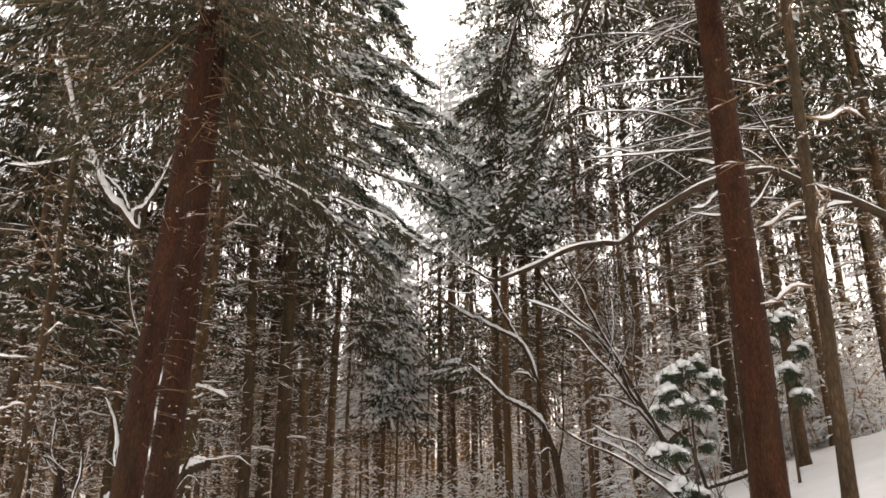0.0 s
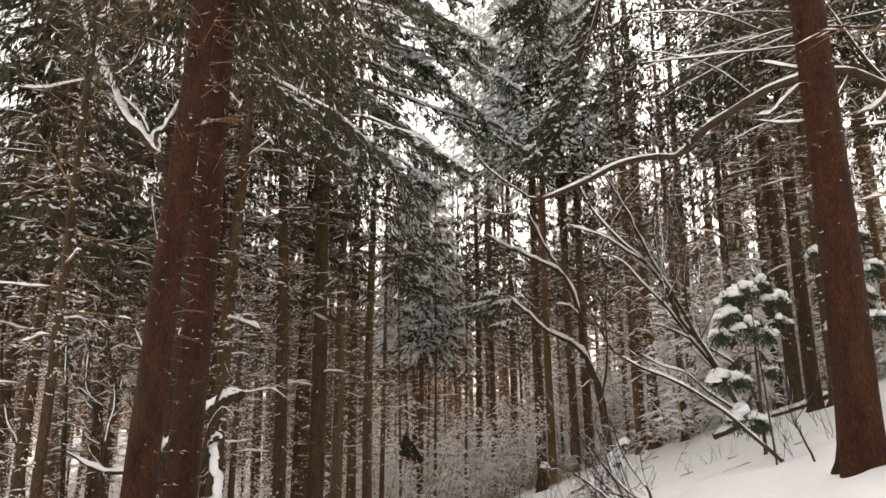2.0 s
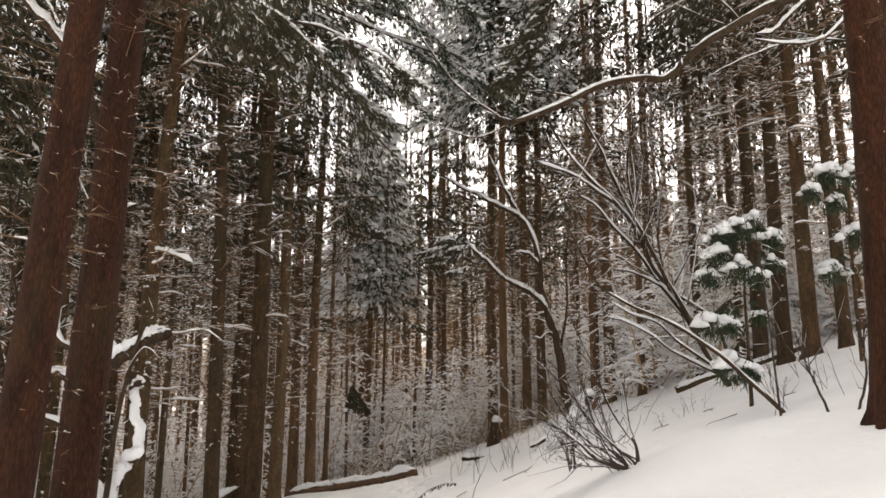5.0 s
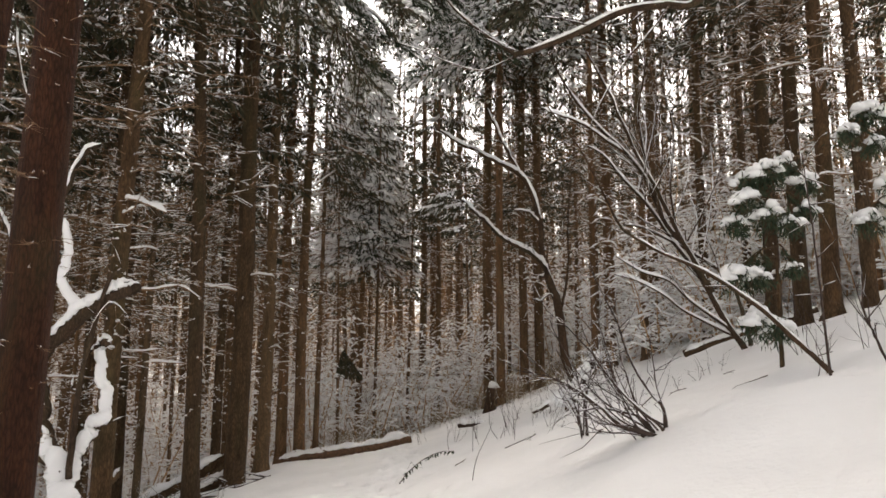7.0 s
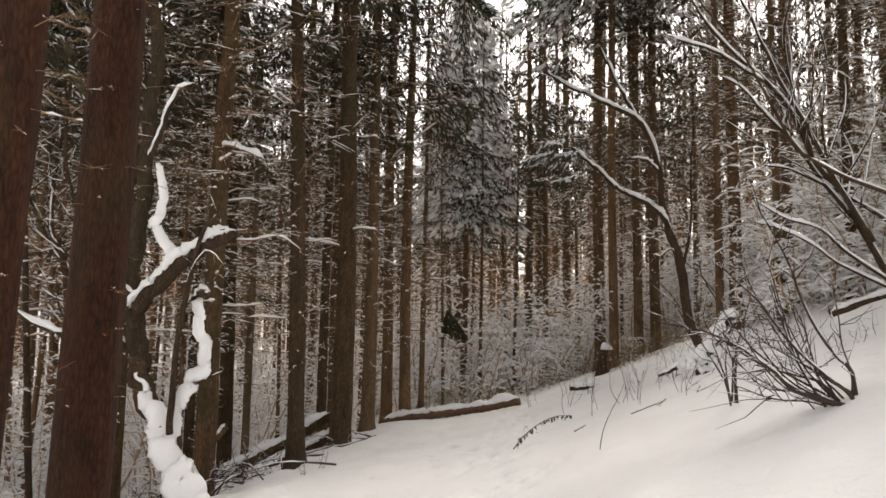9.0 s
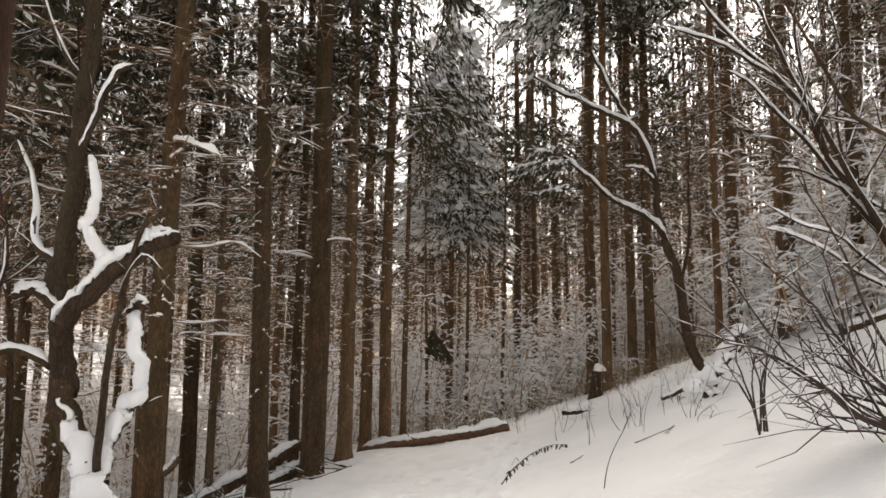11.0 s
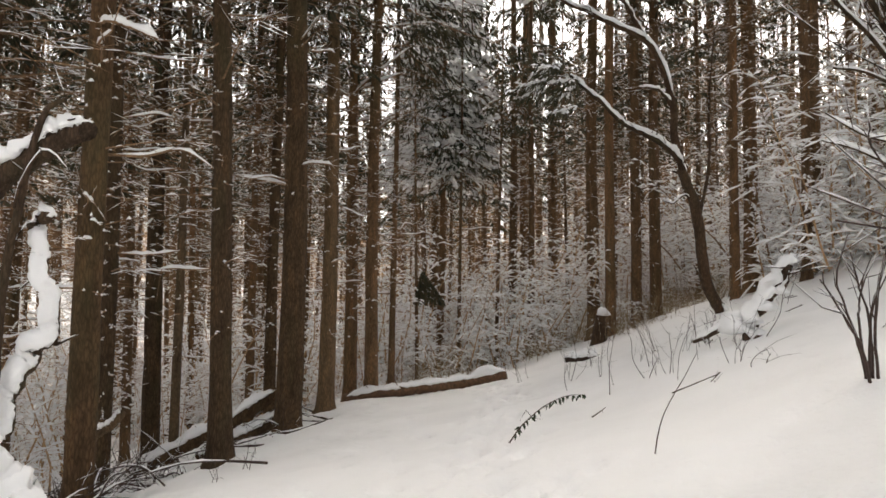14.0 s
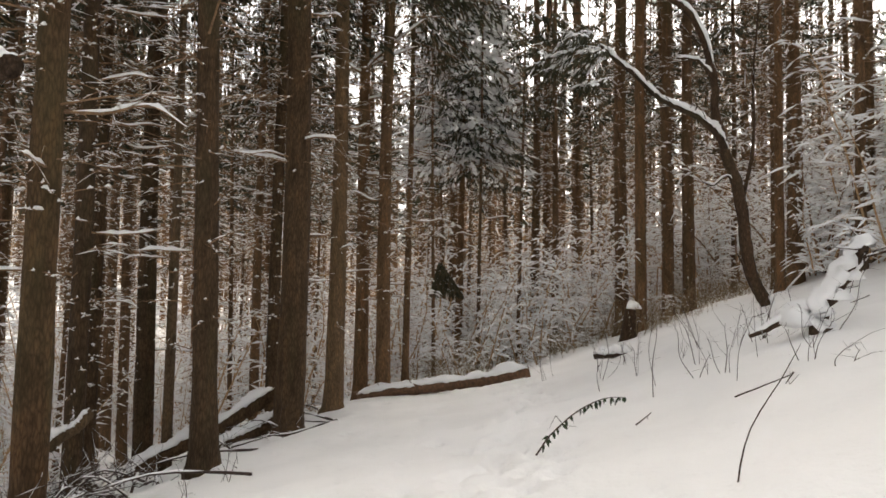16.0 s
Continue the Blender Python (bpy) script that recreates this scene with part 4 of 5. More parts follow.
def near_shrub():
    rng = np.random.default_rng(25)
    base = on_ground(2.1, 11.6)

    def build(w, s):
        arcs = (([(2.19, 0.5), (2.16, 0.72), (2.08, 0.86), (1.92, 1.1), (1.81, 1.36), (1.74, 1.6), (1.6, 1.87), (1.5, 2.15)], 0.026),
                ([(2.15, 0.42), (2.07, 0.57), (1.86, 0.73), (1.67, 0.93), (1.48, 1.16), (1.39, 1.29), (1.26, 1.46), (1.12, 1.62)], 0.024),
                ([(2.12, 0.42), (1.95, 0.62), (1.73, 0.68), (1.5, 0.74), (1.28, 0.86), (1.05, 1.02), (0.62, 1.11)], 0.022),
                ([(2.1, 0.4), (1.68, 0.56), (1.48, 0.73), (1.28, 0.89), (1.08, 0.99), (0.96, 1.02), (0.84, 1.03)], 0.03),
                ([(2.12, 0.36), (2.0, 0.43), (1.78, 0.47), (1.53, 0.48), (1.27, 0.57)], 0.016),
                ([(2.12, 0.38), (1.98, 0.49), (1.82, 0.54), (1.56, 0.55), (1.37, 0.64)], 0.014),
                ([(2.2, 0.5), (2.19, 0.68), (2.12, 0.94), (2.08, 1.17), (2.05, 1.45)], 0.012),
                ([(2.0, 0.4), (1.85, 0.6), (1.73, 0.83), (1.64, 1.09), (1.57, 1.45)], 0.018),
                ([(2.12, 0.45), (1.95, 0.67), (1.73, 0.80), (1.51, 0.95), (1.3, 1.15)], 0.014))
        for line, r in arcs:
            y = 11.6 + rng.normal() * 0.08
            q = [(x, y + rng.normal() * 0.03 + 0.04 * i * rng.normal() * 0.3, z) for i, (x, z) in enumerate(line)]
            q[0] = tuple(on_ground(q[0][0], q[0][1], -0.06))
            limb(w, s, q, 0.75 * r, 0.004, rng, 30, r * 0.6, 7, 11, 0.35, (0.2, 0.6), 0.9)
        for k in range(11):
            foot = np.array((2.1 + rng.normal() * 0.09, 11.6 + rng.normal() * 0.12, 0))
            foot[2] = float(ground_height(foot[0], foot[1])) - 0.05
            reach, up = rng.uniform(0.2, 0.95), rng.uniform(0.35, 1.2)
            y = rng.normal() * 0.3
            mid = foot + (-reach * 0.62, y * 0.5, up * 0.38)
            tip = foot + (-reach, y, up)
            limb(w, s, [foot, mid, tip, tip + (-0.08 * rng.random(), 0, 0.2)], rng.uniform(0.006, 0.012), 0.0025, rng, 16, 0, 6, 6, 0.3)
    wooden("shrub", "dark many-stemmed leafless shrub dusted with snow", "shrub", base, build, TWIG_RED, "stem")
    base2 = on_ground(1.85, 14.0)

    def build2(w, s):
        for line in (((1.84, 0.23), (1.76, 0.46), (1.66, 0.66), (1.54, 0.86), (1.49, 0.93)),
                     ((1.89, 0.30), (1.80, 0.51), (1.72, 0.76), (1.67, 0.96), (1.76, 1.27)),
                     ((1.93, 0.28), (1.91, 0.51), (1.94, 0.87), (1.98, 1.07), (2.08, 1.38), (2.13, 1.64)),
                     ((1.85, 0.36), (1.80, 0.66), (1.83, 0.92)),
                     ((1.92, 0.36), (1.90, 0.66), (1.84, 0.86), (1.78, 1.14)),
                     ((1.86, 0.28), (1.91, 0.76), (2.15, 1.18), (2.30, 1.28))):
            y = 14.0 + rng.normal() * 0.05
            q = [(x, y, z) for x, z in line]
            q[0] = tuple(on_ground(q[0][0], y, -0.05))
            limb(w, s, q, 0.013, 0.004, rng, 20, 0.006, 6, 4, 0.3, (0.3, 0.7), 0.9)
    wooden("shrub", "small dark leafless shrub standing in snow", "shrub", base2, build2, TWIG_RED, "stem")


def leaning_pole():
    rng = np.random.default_rng(26)
    base = on_ground(4.02, 11.6)

    def build(w, s):
        limb(w, s, [base + (0.1, 0, -0.12), (3.71, 11.6, 1.38), (3.34, 11.6, 1.72), (2.96, 11.6, 2.0), (2.56, 11.6, 2.23), (2.22, 11.6, 2.37), (1.92, 11.6, 2.54), (1.75, 11.6, 2.69), (1.58, 11.6, 3.06), (1.34, 11.6, 3.54), (0.98, 11.6, 4.03)], 0.030, 0.007, rng, 60, 0.028, 8, 8, 0.5, (0.08, 0.62), 1.1)
    wooden("leaning_pole", "thin dead stem leaning out of the snow bank", "dead stem", base, build, BARK_DARK)


def bank_saplings():
    """Thin bare stems on the bank beside the big spruce."""
    rng = np.random.default_rng(27)
    for line in (((3.76, 11.2), (3.72, 11.2, 1.9), (3.67, 11.2, 2.73), (3.62, 11.2, 3.4)), ((4.02, 10.6), (3.88, 10.6, 1.42), (3.79, 10.6, 1.64), (3.7, 10.6, 2.0)), ((4.05, 10.2), (4.2, 10.2, 1.5), (4.21, 10.2, 1.88), (4.3, 10.2, 2.2))):
        base = on_ground(*line[0])

        def build(w, s):
            limb(w, s, [base - UP * 0.08] + [np.array(q) for q in line[1:]], 0.015, 0.004, rng, 22, 0, 6, 10, 0.5)
        wooden("bare_sapling", "thin bare dark sapling growing from the snowy bank", "sapling", base, build, TWIG_RED, "stem", group="bank saplings")


def snow_sapling(x, y, top, seed, tiers):
    """A young spruce; each tier (x, y, z, size) is a tuft of needles under a plump cap of snow."""
    rng = np.random.default_rng(seed)
    base = on_ground(x, y)
    tree = thing("spruce_sapling", "small green spruce sapling weighed down by snow cushions", "tree", base, "spruce saplings")
    stem, crown, snow = Shape(), Shape(), Shape()
    h = top - base[2]
    limb(stem, snow, [(0, 0, -0.1), (0.02, 0, h * 0.5), (0.06, 0, h)], 0.035, 0.008, rng, 12, 0, 7)
    for tx, ty, tz, size in tiers:
        tip = np.array((tx, ty, tz)) - base
        root = np.array((0.03, 0.0, min(h, tip[2] + 0.15 + 0.25 * rng.random())))
        mid = 0.5 * (root + tip) + UP * 0.08
        path = spline([root, mid, tip], 8)
        tube(stem, path, np.linspace(0.014, 0.006, 8), 5)
        out = unit(tip[:2] - root[:2] + 1e-3)
        for k in range(9):
            a = np.arctan2(out[1], out[0]) + rng.normal() * 0.9
            o = np.array((np.cos(a), np.sin(a), 0))
            live_branch(stem, crown, snow, path[rng.integers(3, 8)] - UP * 0.02, o, np.array((-o[1], o[0], 0)), size * rng.uniform(0.8, 1.4), rng, 1400, rng.uniform(0.6, 1.3), 0.0, 0.34)
        cap = Shape()
        for k in range(20):
            p = tip + np.array((rng.normal() * 0.6, rng.normal() * 0.5, 0)) * size
            p[2] += -0.7 * abs(p[0] - tip[0]) + rng.normal() * 0.12 * size
            lumps(cap, p[None], np.array((size * rng.uniform(0.36, 0.68),)), rng, 1.05)
        n = 260
        at = tip + rng.normal(size=(n, 3)) * np.array((0.62, 0.6, 0.25)) * size - UP * size * rng.uniform(0.1, 1.5, (n, 1))
        kites(crown, at, np.stack([rng.normal(size=n) * 0.6, rng.normal(size=n) * 0.6, -np.ones(n)], 1), rng.uniform(0.06, 0.16, n), 0.010, rng)
        part("snow_cushion", cap, SNOW, tree, "plump white snow cushion")
    part("stem", stem, BARK, tree)
    tagged(part("needles", crown, NEEDLE_FRESH, tree, "green needle sprays", False), kind="stuff")
    tagged(part("needle_snow", snow, SNOW, tree, smooth=False), kind="stuff")


def live_boughs(tree, seed, arms, needle_mat=NEEDLE, white=0.35):
    """Long live boughs, given in world metres, that belong to one of the spruces."""
    rng = np.random.default_rng(seed)
    base = np.array(tree.matrix_basis.translation)
    for points, r0, snow, hang, count in arms:
        w, s, c, cs = Shape(), Shape(), Shape(), Shape()
        p, r = limb(w, s, [np.array(q, float) - base for q in points], r0, 0.008, rng, 30, snow, 8, 6, 0.5, (0.1, 1.0), 1.4)
        for k in range(count):
            i = int(rng.integers(5, 30))
            d = unit(p[min(i + 1, 29)] - p[i - 1])
            a = rng.choice((-1, 1)) * rng.uniform(0.4, 1.3)
            o = unit(np.array((d[0] * np.cos(a) - d[1] * np.sin(a), d[0] * np.sin(a) + d[1] * np.cos(a), 0)) + 1e-4)
            live_branch(w, c, cs, p[i], o, np.array((-o[1], o[0], 0)), rng.uniform(0.4, 1.1) * hang, rng, 300, 0.9, white * 0.75, 0.5)
        bough = part("live_bough", w, BARK_DARK, tree, "drooping live bough")
        part("bough_snow", s, SNOW, bough, "thick ridge of snow")
        tagged(part("needles", c, needle_mat, bough, "hanging dark green needles", False), kind="stuff")
        tagged(part("needle_snow", cs, SNOW, bough, "snow on the needles", False), kind="stuff")


def hanging_boughs():
    live_boughs(KEY_TREES[1], 28, (
        ([(-3.9, 10.3, 8.0), (-4.7, 12.2, 8.35), (-4.69, 13.2, 8.43), (-4.13, 14.0, 8.31), (-3.52, 14.5, 8.13), (-2.94, 15.0, 7.97), (-2.48, 15.6, 7.62), (-1.91, 16.2, 7.15), (-1.54, 16.8, 6.58)], 0.05, 0.075, 0.9, 64),
        ([(-2.94, 15.0, 7.97), (-2.5, 15.6, 8.2), (-2.02, 15.6, 8.0), (-1.3, 15.6, 7.66), (-0.82, 15.6, 7.32)], 0.03, 0.05, 0.6, 26),
        ([(-3.8, 10.4, 9.6), (-3.45, 12.0, 9.5), (-2.58, 13.0, 9.45), (-1.65, 14.0, 9.75)], 0.04, 0.06, 0.7, 16)))
    live_boughs(KEY_TREES[2], 29, (
        ([(3.9, 9.3, 11.6), (3.5, 12, 12.2), (2.95, 15, 11.6), (2.4, 15.3, 9.9), (1.8, 15.3, 8.0), (1.5, 15.3, 7.3)], 0.06, 0.03, 1.0, 100),
        ([(3.9, 9.3, 13.6), (3.2, 13.0, 15.0), (2.2, 15.5, 14.0), (1.6, 16.0, 12.2), (1.3, 16.2, 11.0)], 0.05, 0.03, 1.1, 80),
        ([(3.9, 9.3, 12.8), (4.2, 13.0, 14.0), (4.0, 16.0, 13.0), (3.7, 17.0, 11.5)], 0.05, 0.03, 1.2, 60)))
    tops = ((-0.46, 22.0, 13.6), (0.9, 23.0, 12.95), (-1.6, 22.0, 13.0), (0.12, 24.0, 12.2), (1.47, 25.0, 11.4), (-3.0, 21.8, 11.3), (-1.27, 24.0, 10.7), (-2.2, 21.5, 15.5), (-1.2, 22.6, 15.0), (-2.6, 20.0, 14.4), (-1.9, 23.5, 9.6),
            (-1.5, 22.0, 17.2), (-2.2, 21.5, 18.2), (-0.9, 22.5, 15.9), (-2.8, 23.0, 17.4), (-2.0, 22.8, 19.2), (0.3, 23.5, 14.6))
    arms = []
    for x, y, z in tops:
        mid = np.array((0.5 * (x - 4.8), 0.5 * (y + 22.4), z + 0.9))
        arms.append(([(-4.8, 22.4, z + 1.7), mid, (0.8 * x - 0.2 * 4.8 + 0.15, 0.8 * y + 0.2 * 22.4, z + 0.45), (x, y, z - 0.1)], 0.05, 0.09, 1.15, 30))
    live_boughs(KEY_TREES[4], 30, arms, NEEDLE_FRESH, 1.4)


def snow_boughs(tree, seed, arms):
    """Dead boughs under thick snow, given in world metres, on one of the spruces."""
    rng = np.random.default_rng(seed)
    base = np.array(tree.matrix_basis.translation)
    for points, r0, snow in arms:
        w, s = Shape(), Shape()
        limb(w, s, [np.array(q, float) - base for q in points], r0, 0.008, rng, 24, snow, 7, 7, 0.45, (0.1, 1.0), 1.5)
        bough = part("bough", w, TWIG, tree, "bare dead bough")
        part("bough_snow", s, SNOW, bough, "thick ridge of snow")


def dead_boughs():
    snow_boughs(KEY_TREES[12], 35, (
        ([(-4.66, 27.5, 6.2), (-4.46, 27.4, 6.4), (-3.71, 27.3, 6.99), (-3.14, 27.3, 7.44)], 0.035, 0.07),
        ([(-4.66, 27.5, 6.2), (-4.31, 27.4, 6.4), (-3.33, 27.3, 6.75)], 0.03, 0.07),
        ([(-4.66, 27.5, 5.45), (-4.3, 27.4, 5.5), (-3.91, 27.4, 5.59)], 0.028, 0.06),
        ([(-4.66, 27.5, 7.9), (-3.58, 27.4, 8.05), (-2.22, 27.4, 8.12)], 0.03, 0.06),
        ([(-4.66, 27.5, 6.1), (-5.0, 27.3, 6.25), (-5.5, 27.2, 6.7)], 0.028, 0.06),
        ([(-4.66, 27.5, 3.6), (-4.3, 27.3, 3.55), (-3.9, 27.2, 3.62)], 0.026, 0.06)))
    snow_boughs(KEY_TREES[6], 36, (
        ([(-5.68, 16.79, 4.0), (-5.45, 16.55, 3.98), (-5.15, 16.5, 3.88), (-4.81, 16.5, 3.73)], 0.026, 0.08),
        ([(-5.68, 16.79, 3.75), (-5.5, 16.5, 3.72), (-5.3, 16.4, 3.8)], 0.02, 0.06)))
    snow_boughs(KEY_TREES[4], 37, (
        ([(-4.8, 22.4, 2.9), (-5.3, 22.2, 3.0), (-5.9, 22.1, 3.1)], 0.022, 0.05),
        ([(-4.8, 22.4, 3.3), (-4.4, 22.2, 3.35), (-4.0, 22.1, 3.3)], 0.022, 0.05)))
    # broken spruce top caught in a thin tree
    tree = KEY_TREES[45]
    rng = np.random.default_rng(38)
    base = np.array(tree.matrix_basis.translation)
    c = Shape()
    n = 900
    u = rng.random(n) ** 0.6
    a = rng.uniform(0, 6.28, n)
    at = np.array((-3.3, 32.9, 1.75)) - base + np.stack([np.cos(a) * u * 0.5 + 0.25 * u, np.sin(a) * u * 0.35, -u * 1.05], 1) * 1.0
    kites(c, at, np.stack([np.cos(a) * 0.4, np.sin(a) * 0.4, -np.ones(n)], 1), rng.uniform(0.12, 0.3, n), 0.022, rng)
    tagged(part("hanging_top", c, NEEDLE, tree, "broken hanging dark spruce top", False), kind="stuff")


def plastered_saplings():
    """Thin crooked broadleaf stems beside the path, snow blown onto one side."""
    rng = np.random.default_rng(39)
    lines = (((-7.96, 17.0), (-8.42, 17, 1.61), (-8.78, 17, 2.67), (-8.78, 17, 3.76), (-8.64, 17, 4.76), (-8.9, 17, 6.3)),
             ((-8.54, 16.8), (-9.07, 16.8, 2.08), (-9.21, 16.8, 3.28), (-9.23, 16.8, 4.51), (-9.0, 16.8, 6.6)),
             ((-8.3, 17.6), (-8.52, 17.5, 1.38), (-8.98, 17.4, 2.32), (-9.46, 17.3, 3.28), (-9.7, 17.2, 4.6)),
             ((-8.9, 16.2), (-9.62, 16.4, 0.9), (-10.2, 16.5, 2.0), (-10.5, 16.5, 3.6), (-10.3, 16.5, 5.4)),
             ((-7.4, 16.0), (-7.7, 16, 0.9), (-7.6, 16, 2.3), (-7.95, 16, 3.8), (-7.9, 16, 5.6)))
    for line in lines:
        base = on_ground(*line[0])

        def build(w, s):
            q = [base - UP * 0.2] + [np.array(p, float) for p in line[1:]]
            limb(w, s, q, 0.06, 0.018, rng, 60, 0.016, 8, 14, 0.9, (0.3, 0.55), 0.4, 1.6)
            for k in range(7):
                i = 1 + k % (len(q) - 2)
                f = rng.random()
                a = q[i] * (1 - f) + q[i + 1] * f
                b = a + (rng.choice((-1, 1)) * rng.uniform(0.4, 1.1), rng.normal() * 0.4, rng.uniform(0.1, 0.9))
                limb(w, s, [a, 0.5 * (a + b) - UP * 0.05, b], 0.018, 0.005, rng, 18, 0.022, 6, 7, 0.5, (0.2, 0.9), 1.0)
        wooden("bare_sapling", "crooked bare sapling plastered with snow among the spruces", "sapling", base, build, BARK_DARK, "stem", group="plastered saplings")


def fallen_log(a, b, r, label, snow, mat=ROT, seed=30):
    rng = np.random.default_rng(seed)
    a, b = np.array(a, float), np.array(b, float)
    base = (a + b) / 2 - UP * r

    def build(w, s):
        n = 44
        p = a + (b - a) * np.linspace(0, 1, n)[:, None]
        p[:, 2] += 0.03 * np.sin(np.linspace(0, 7, n))
        tube(w, p, np.linspace(r, r * 0.8, n) * (1 + 0.05 * rng.normal(size=n)), 14, 0.10, rng)
        if snow:
            snow_ridge(s, p + UP * 0.01, r, snow, rng, 1.05, 0.22)
        for k in range(5):
            i = rng.integers(2, n - 2)
            d = unit(rng.normal(size=3) + UP * 0.8)
            prisms(w, [p[i]], [p[i] + d * r * rng.uniform(1.2, 2.4)], 0.02, 0.008)
    return wooden("fallen_log", label, "log", base, build, mat, "log", "log_snow", "fallen logs")


def stump_and_debris():
    rng = np.random.default_rng(31)
    base = on_ground(2.22, 30.5)
    ob = thing("tree_stump", "dark broken stump wearing a round cap of snow", "stump", base)
    w, s = Shape(), Shape()
    tube(w, [(0, 0, -0.2), (0, 0, 0.1), (0.02, 0, 0.45), (0.05, 0, 0.8), (0.06, 0, 0.88)], [0.3, 0.24, 0.2, 0.17, 0.06], 14, 0.12, rng)
    lumps(s, np.array([(0.05, 0, 0.84)]), np.array((0.22,)), rng, 1.1)
    part("stump", w, BARK_DARK, ob)
    part("snow_cap", s, SNOW, ob, "rounded white snow cap")

    base = on_ground(2.8, 19.1)

    def root(w2, s2):
        limb(w2, s2, [base + (-0.02, -0.1, -0.1), base + (-0.05, 0, 0.22), base + (0.2, 0, 0.62), base + (0.40, 0, 0.92), base + (0.52, 0, 1.08)], 0.13, 0.05, rng, 22, 0.15, 12, 5, 0.4, wide=1.25, blown=0.7)
        limb(w2, s2, [base + (0.15, 0, 0.5), base + (0.45, 0.05, 0.75), base + (0.55, 0.1, 1.15)], 0.06, 0.03, rng, 10, 0.09, 8, 3, 0.3)
        limb(w2, s2, [base + (0.05, 0, 0.15), base + (-0.4, 0.1, 0.08), base + (-0.8, 0.2, -0.1)], 0.06, 0.03, rng, 10, 0.07, 8, 2, 0.3)
        lumps(s2, base + np.array([(0.12, -0.02, 0.38), (0.3, 0.02, 0.62), (-0.32, 0, 0.06), (-0.1, 0.15, 0.15)]), np.array((0.2, 0.17, 0.28, 0.3)), rng, 0.8)
    wooden("root_snag", "leaning broken root snag half buried in snow", "dead wood", base, root, BARK_DARK)

    base = on_ground(1.25, 26.2)

    def chunk(w2, s2):
        limb(w2, s2, [base + (-0.42, 0, 0.03), base + (0, 0, 0.08), base + (0.42, 0.05, 0.1)], 0.08, 0.07, rng, 12, 0.16, 10, 2, 0.3, wide=1.5)
    wooden("fallen_branch", "short dark piece of wood under snow", "dead wood", base, chunk, BARK_DARK)

    # branch with dark leaves lying on the snow beside the path
    base = on_ground(-0.3, 17.3)
    ob = thing("leafy_branch", "thin fallen branch with small dark leaves on snow", "branch", base)
    w, s, l = Shape(), Shape(), Shape()
    ends = [on_ground(x, y, z) - base for x, y, z in ((-0.68, 16.9, 0.01), (-0.52, 17.05, 0.16), (-0.25, 17.35, 0.27), (0.05, 17.7, 0.28), (0.3, 17.95, 0.2))]
    p, _ = limb(w, s, ends, 0.009, 0.003, rng, 24, 0, 6, 3, 0.25)
    for i in range(3, 24):
        if rng.random() < 0.85:
            for _ in range(3):
                kites(l, p[i:i + 1], np.array([(rng.normal() * 0.5, rng.normal() * 0.5, -0.9)]), 0.05 + 0.05 * rng.random(), 0.018, rng)
    part("stem", w, TWIG_RED, ob)
    part("leaves", l, LEAF, ob, "small dark green leaves", False)


def brushwood(x, y, h, count, seed, mat, label, spread=0.5, snow=0.6, side=5, thick=0.014, white=0.026, long=(0.06, 0.24)):
    rng = np.random.default_rng(seed)
    base = on_ground(x, y)
    ob = thing("brushwood", label, "shrub", base, "undergrowth")
    w, s = Shape(), Shape()
    for k in range(count):
        foot = np.array((rng.normal() * spread * 0.5, rng.normal() * spread * 0.5, -0.05))
        d = np.array((rng.normal() * 0.22, rng.normal() * 0.22, 1.0))
        l = h * rng.uniform(0.45, 1.0)
        q = [foot]
        for j in range(7):
            d = d + rng.normal(size=3) * 0.10 - np.array((0, 0, 0.06))
            q.append(q[-1] + unit(d) * l / 7)
        q = np.array(q)
        prisms(w, q[:-1], q[1:], thick * (1.1 - np.arange(7) / 8) * h / 2, thick * (1.0 - np.arange(7) / 8) * h / 2)
        for j in range(1, 8):
            a = rng.uniform(0, 6.28, side)
            out = np.stack([np.cos(a), np.sin(a), rng.normal(0.15, 0.25, side)], 1)
            reach = l * rng.uniform(*long, (side, 1)) * (1.15 - j / 9)
            at = q[j - 1] + (q[j] - q[j - 1]) * rng.random((side, 1))
            mid = at + out * reach * 0.55 + UP * 0.02
            tip = at + out * reach - UP * reach * 0.22
            prisms(w, at, mid, thick * 0.5, thick * 0.35)
            spikes(w, mid, tip, thick * 0.35)
            keep = rng.random(side) < snow
            ridges(s, at[keep] + UP * 0.006, mid[keep] + UP * 0.006, white * 0.7, white * 1.3)
            ridges(s, mid[keep] + UP * 0.006, tip[keep] + UP * 0.006, white * 0.6, white)
    tagged(part("twigs", w, mat, ob, smooth=False), kind="stuff")
    if s.n:
        tagged(part("snow", s, SNOW, ob, "snow on the twigs", False), kind="stuff")
    return ob


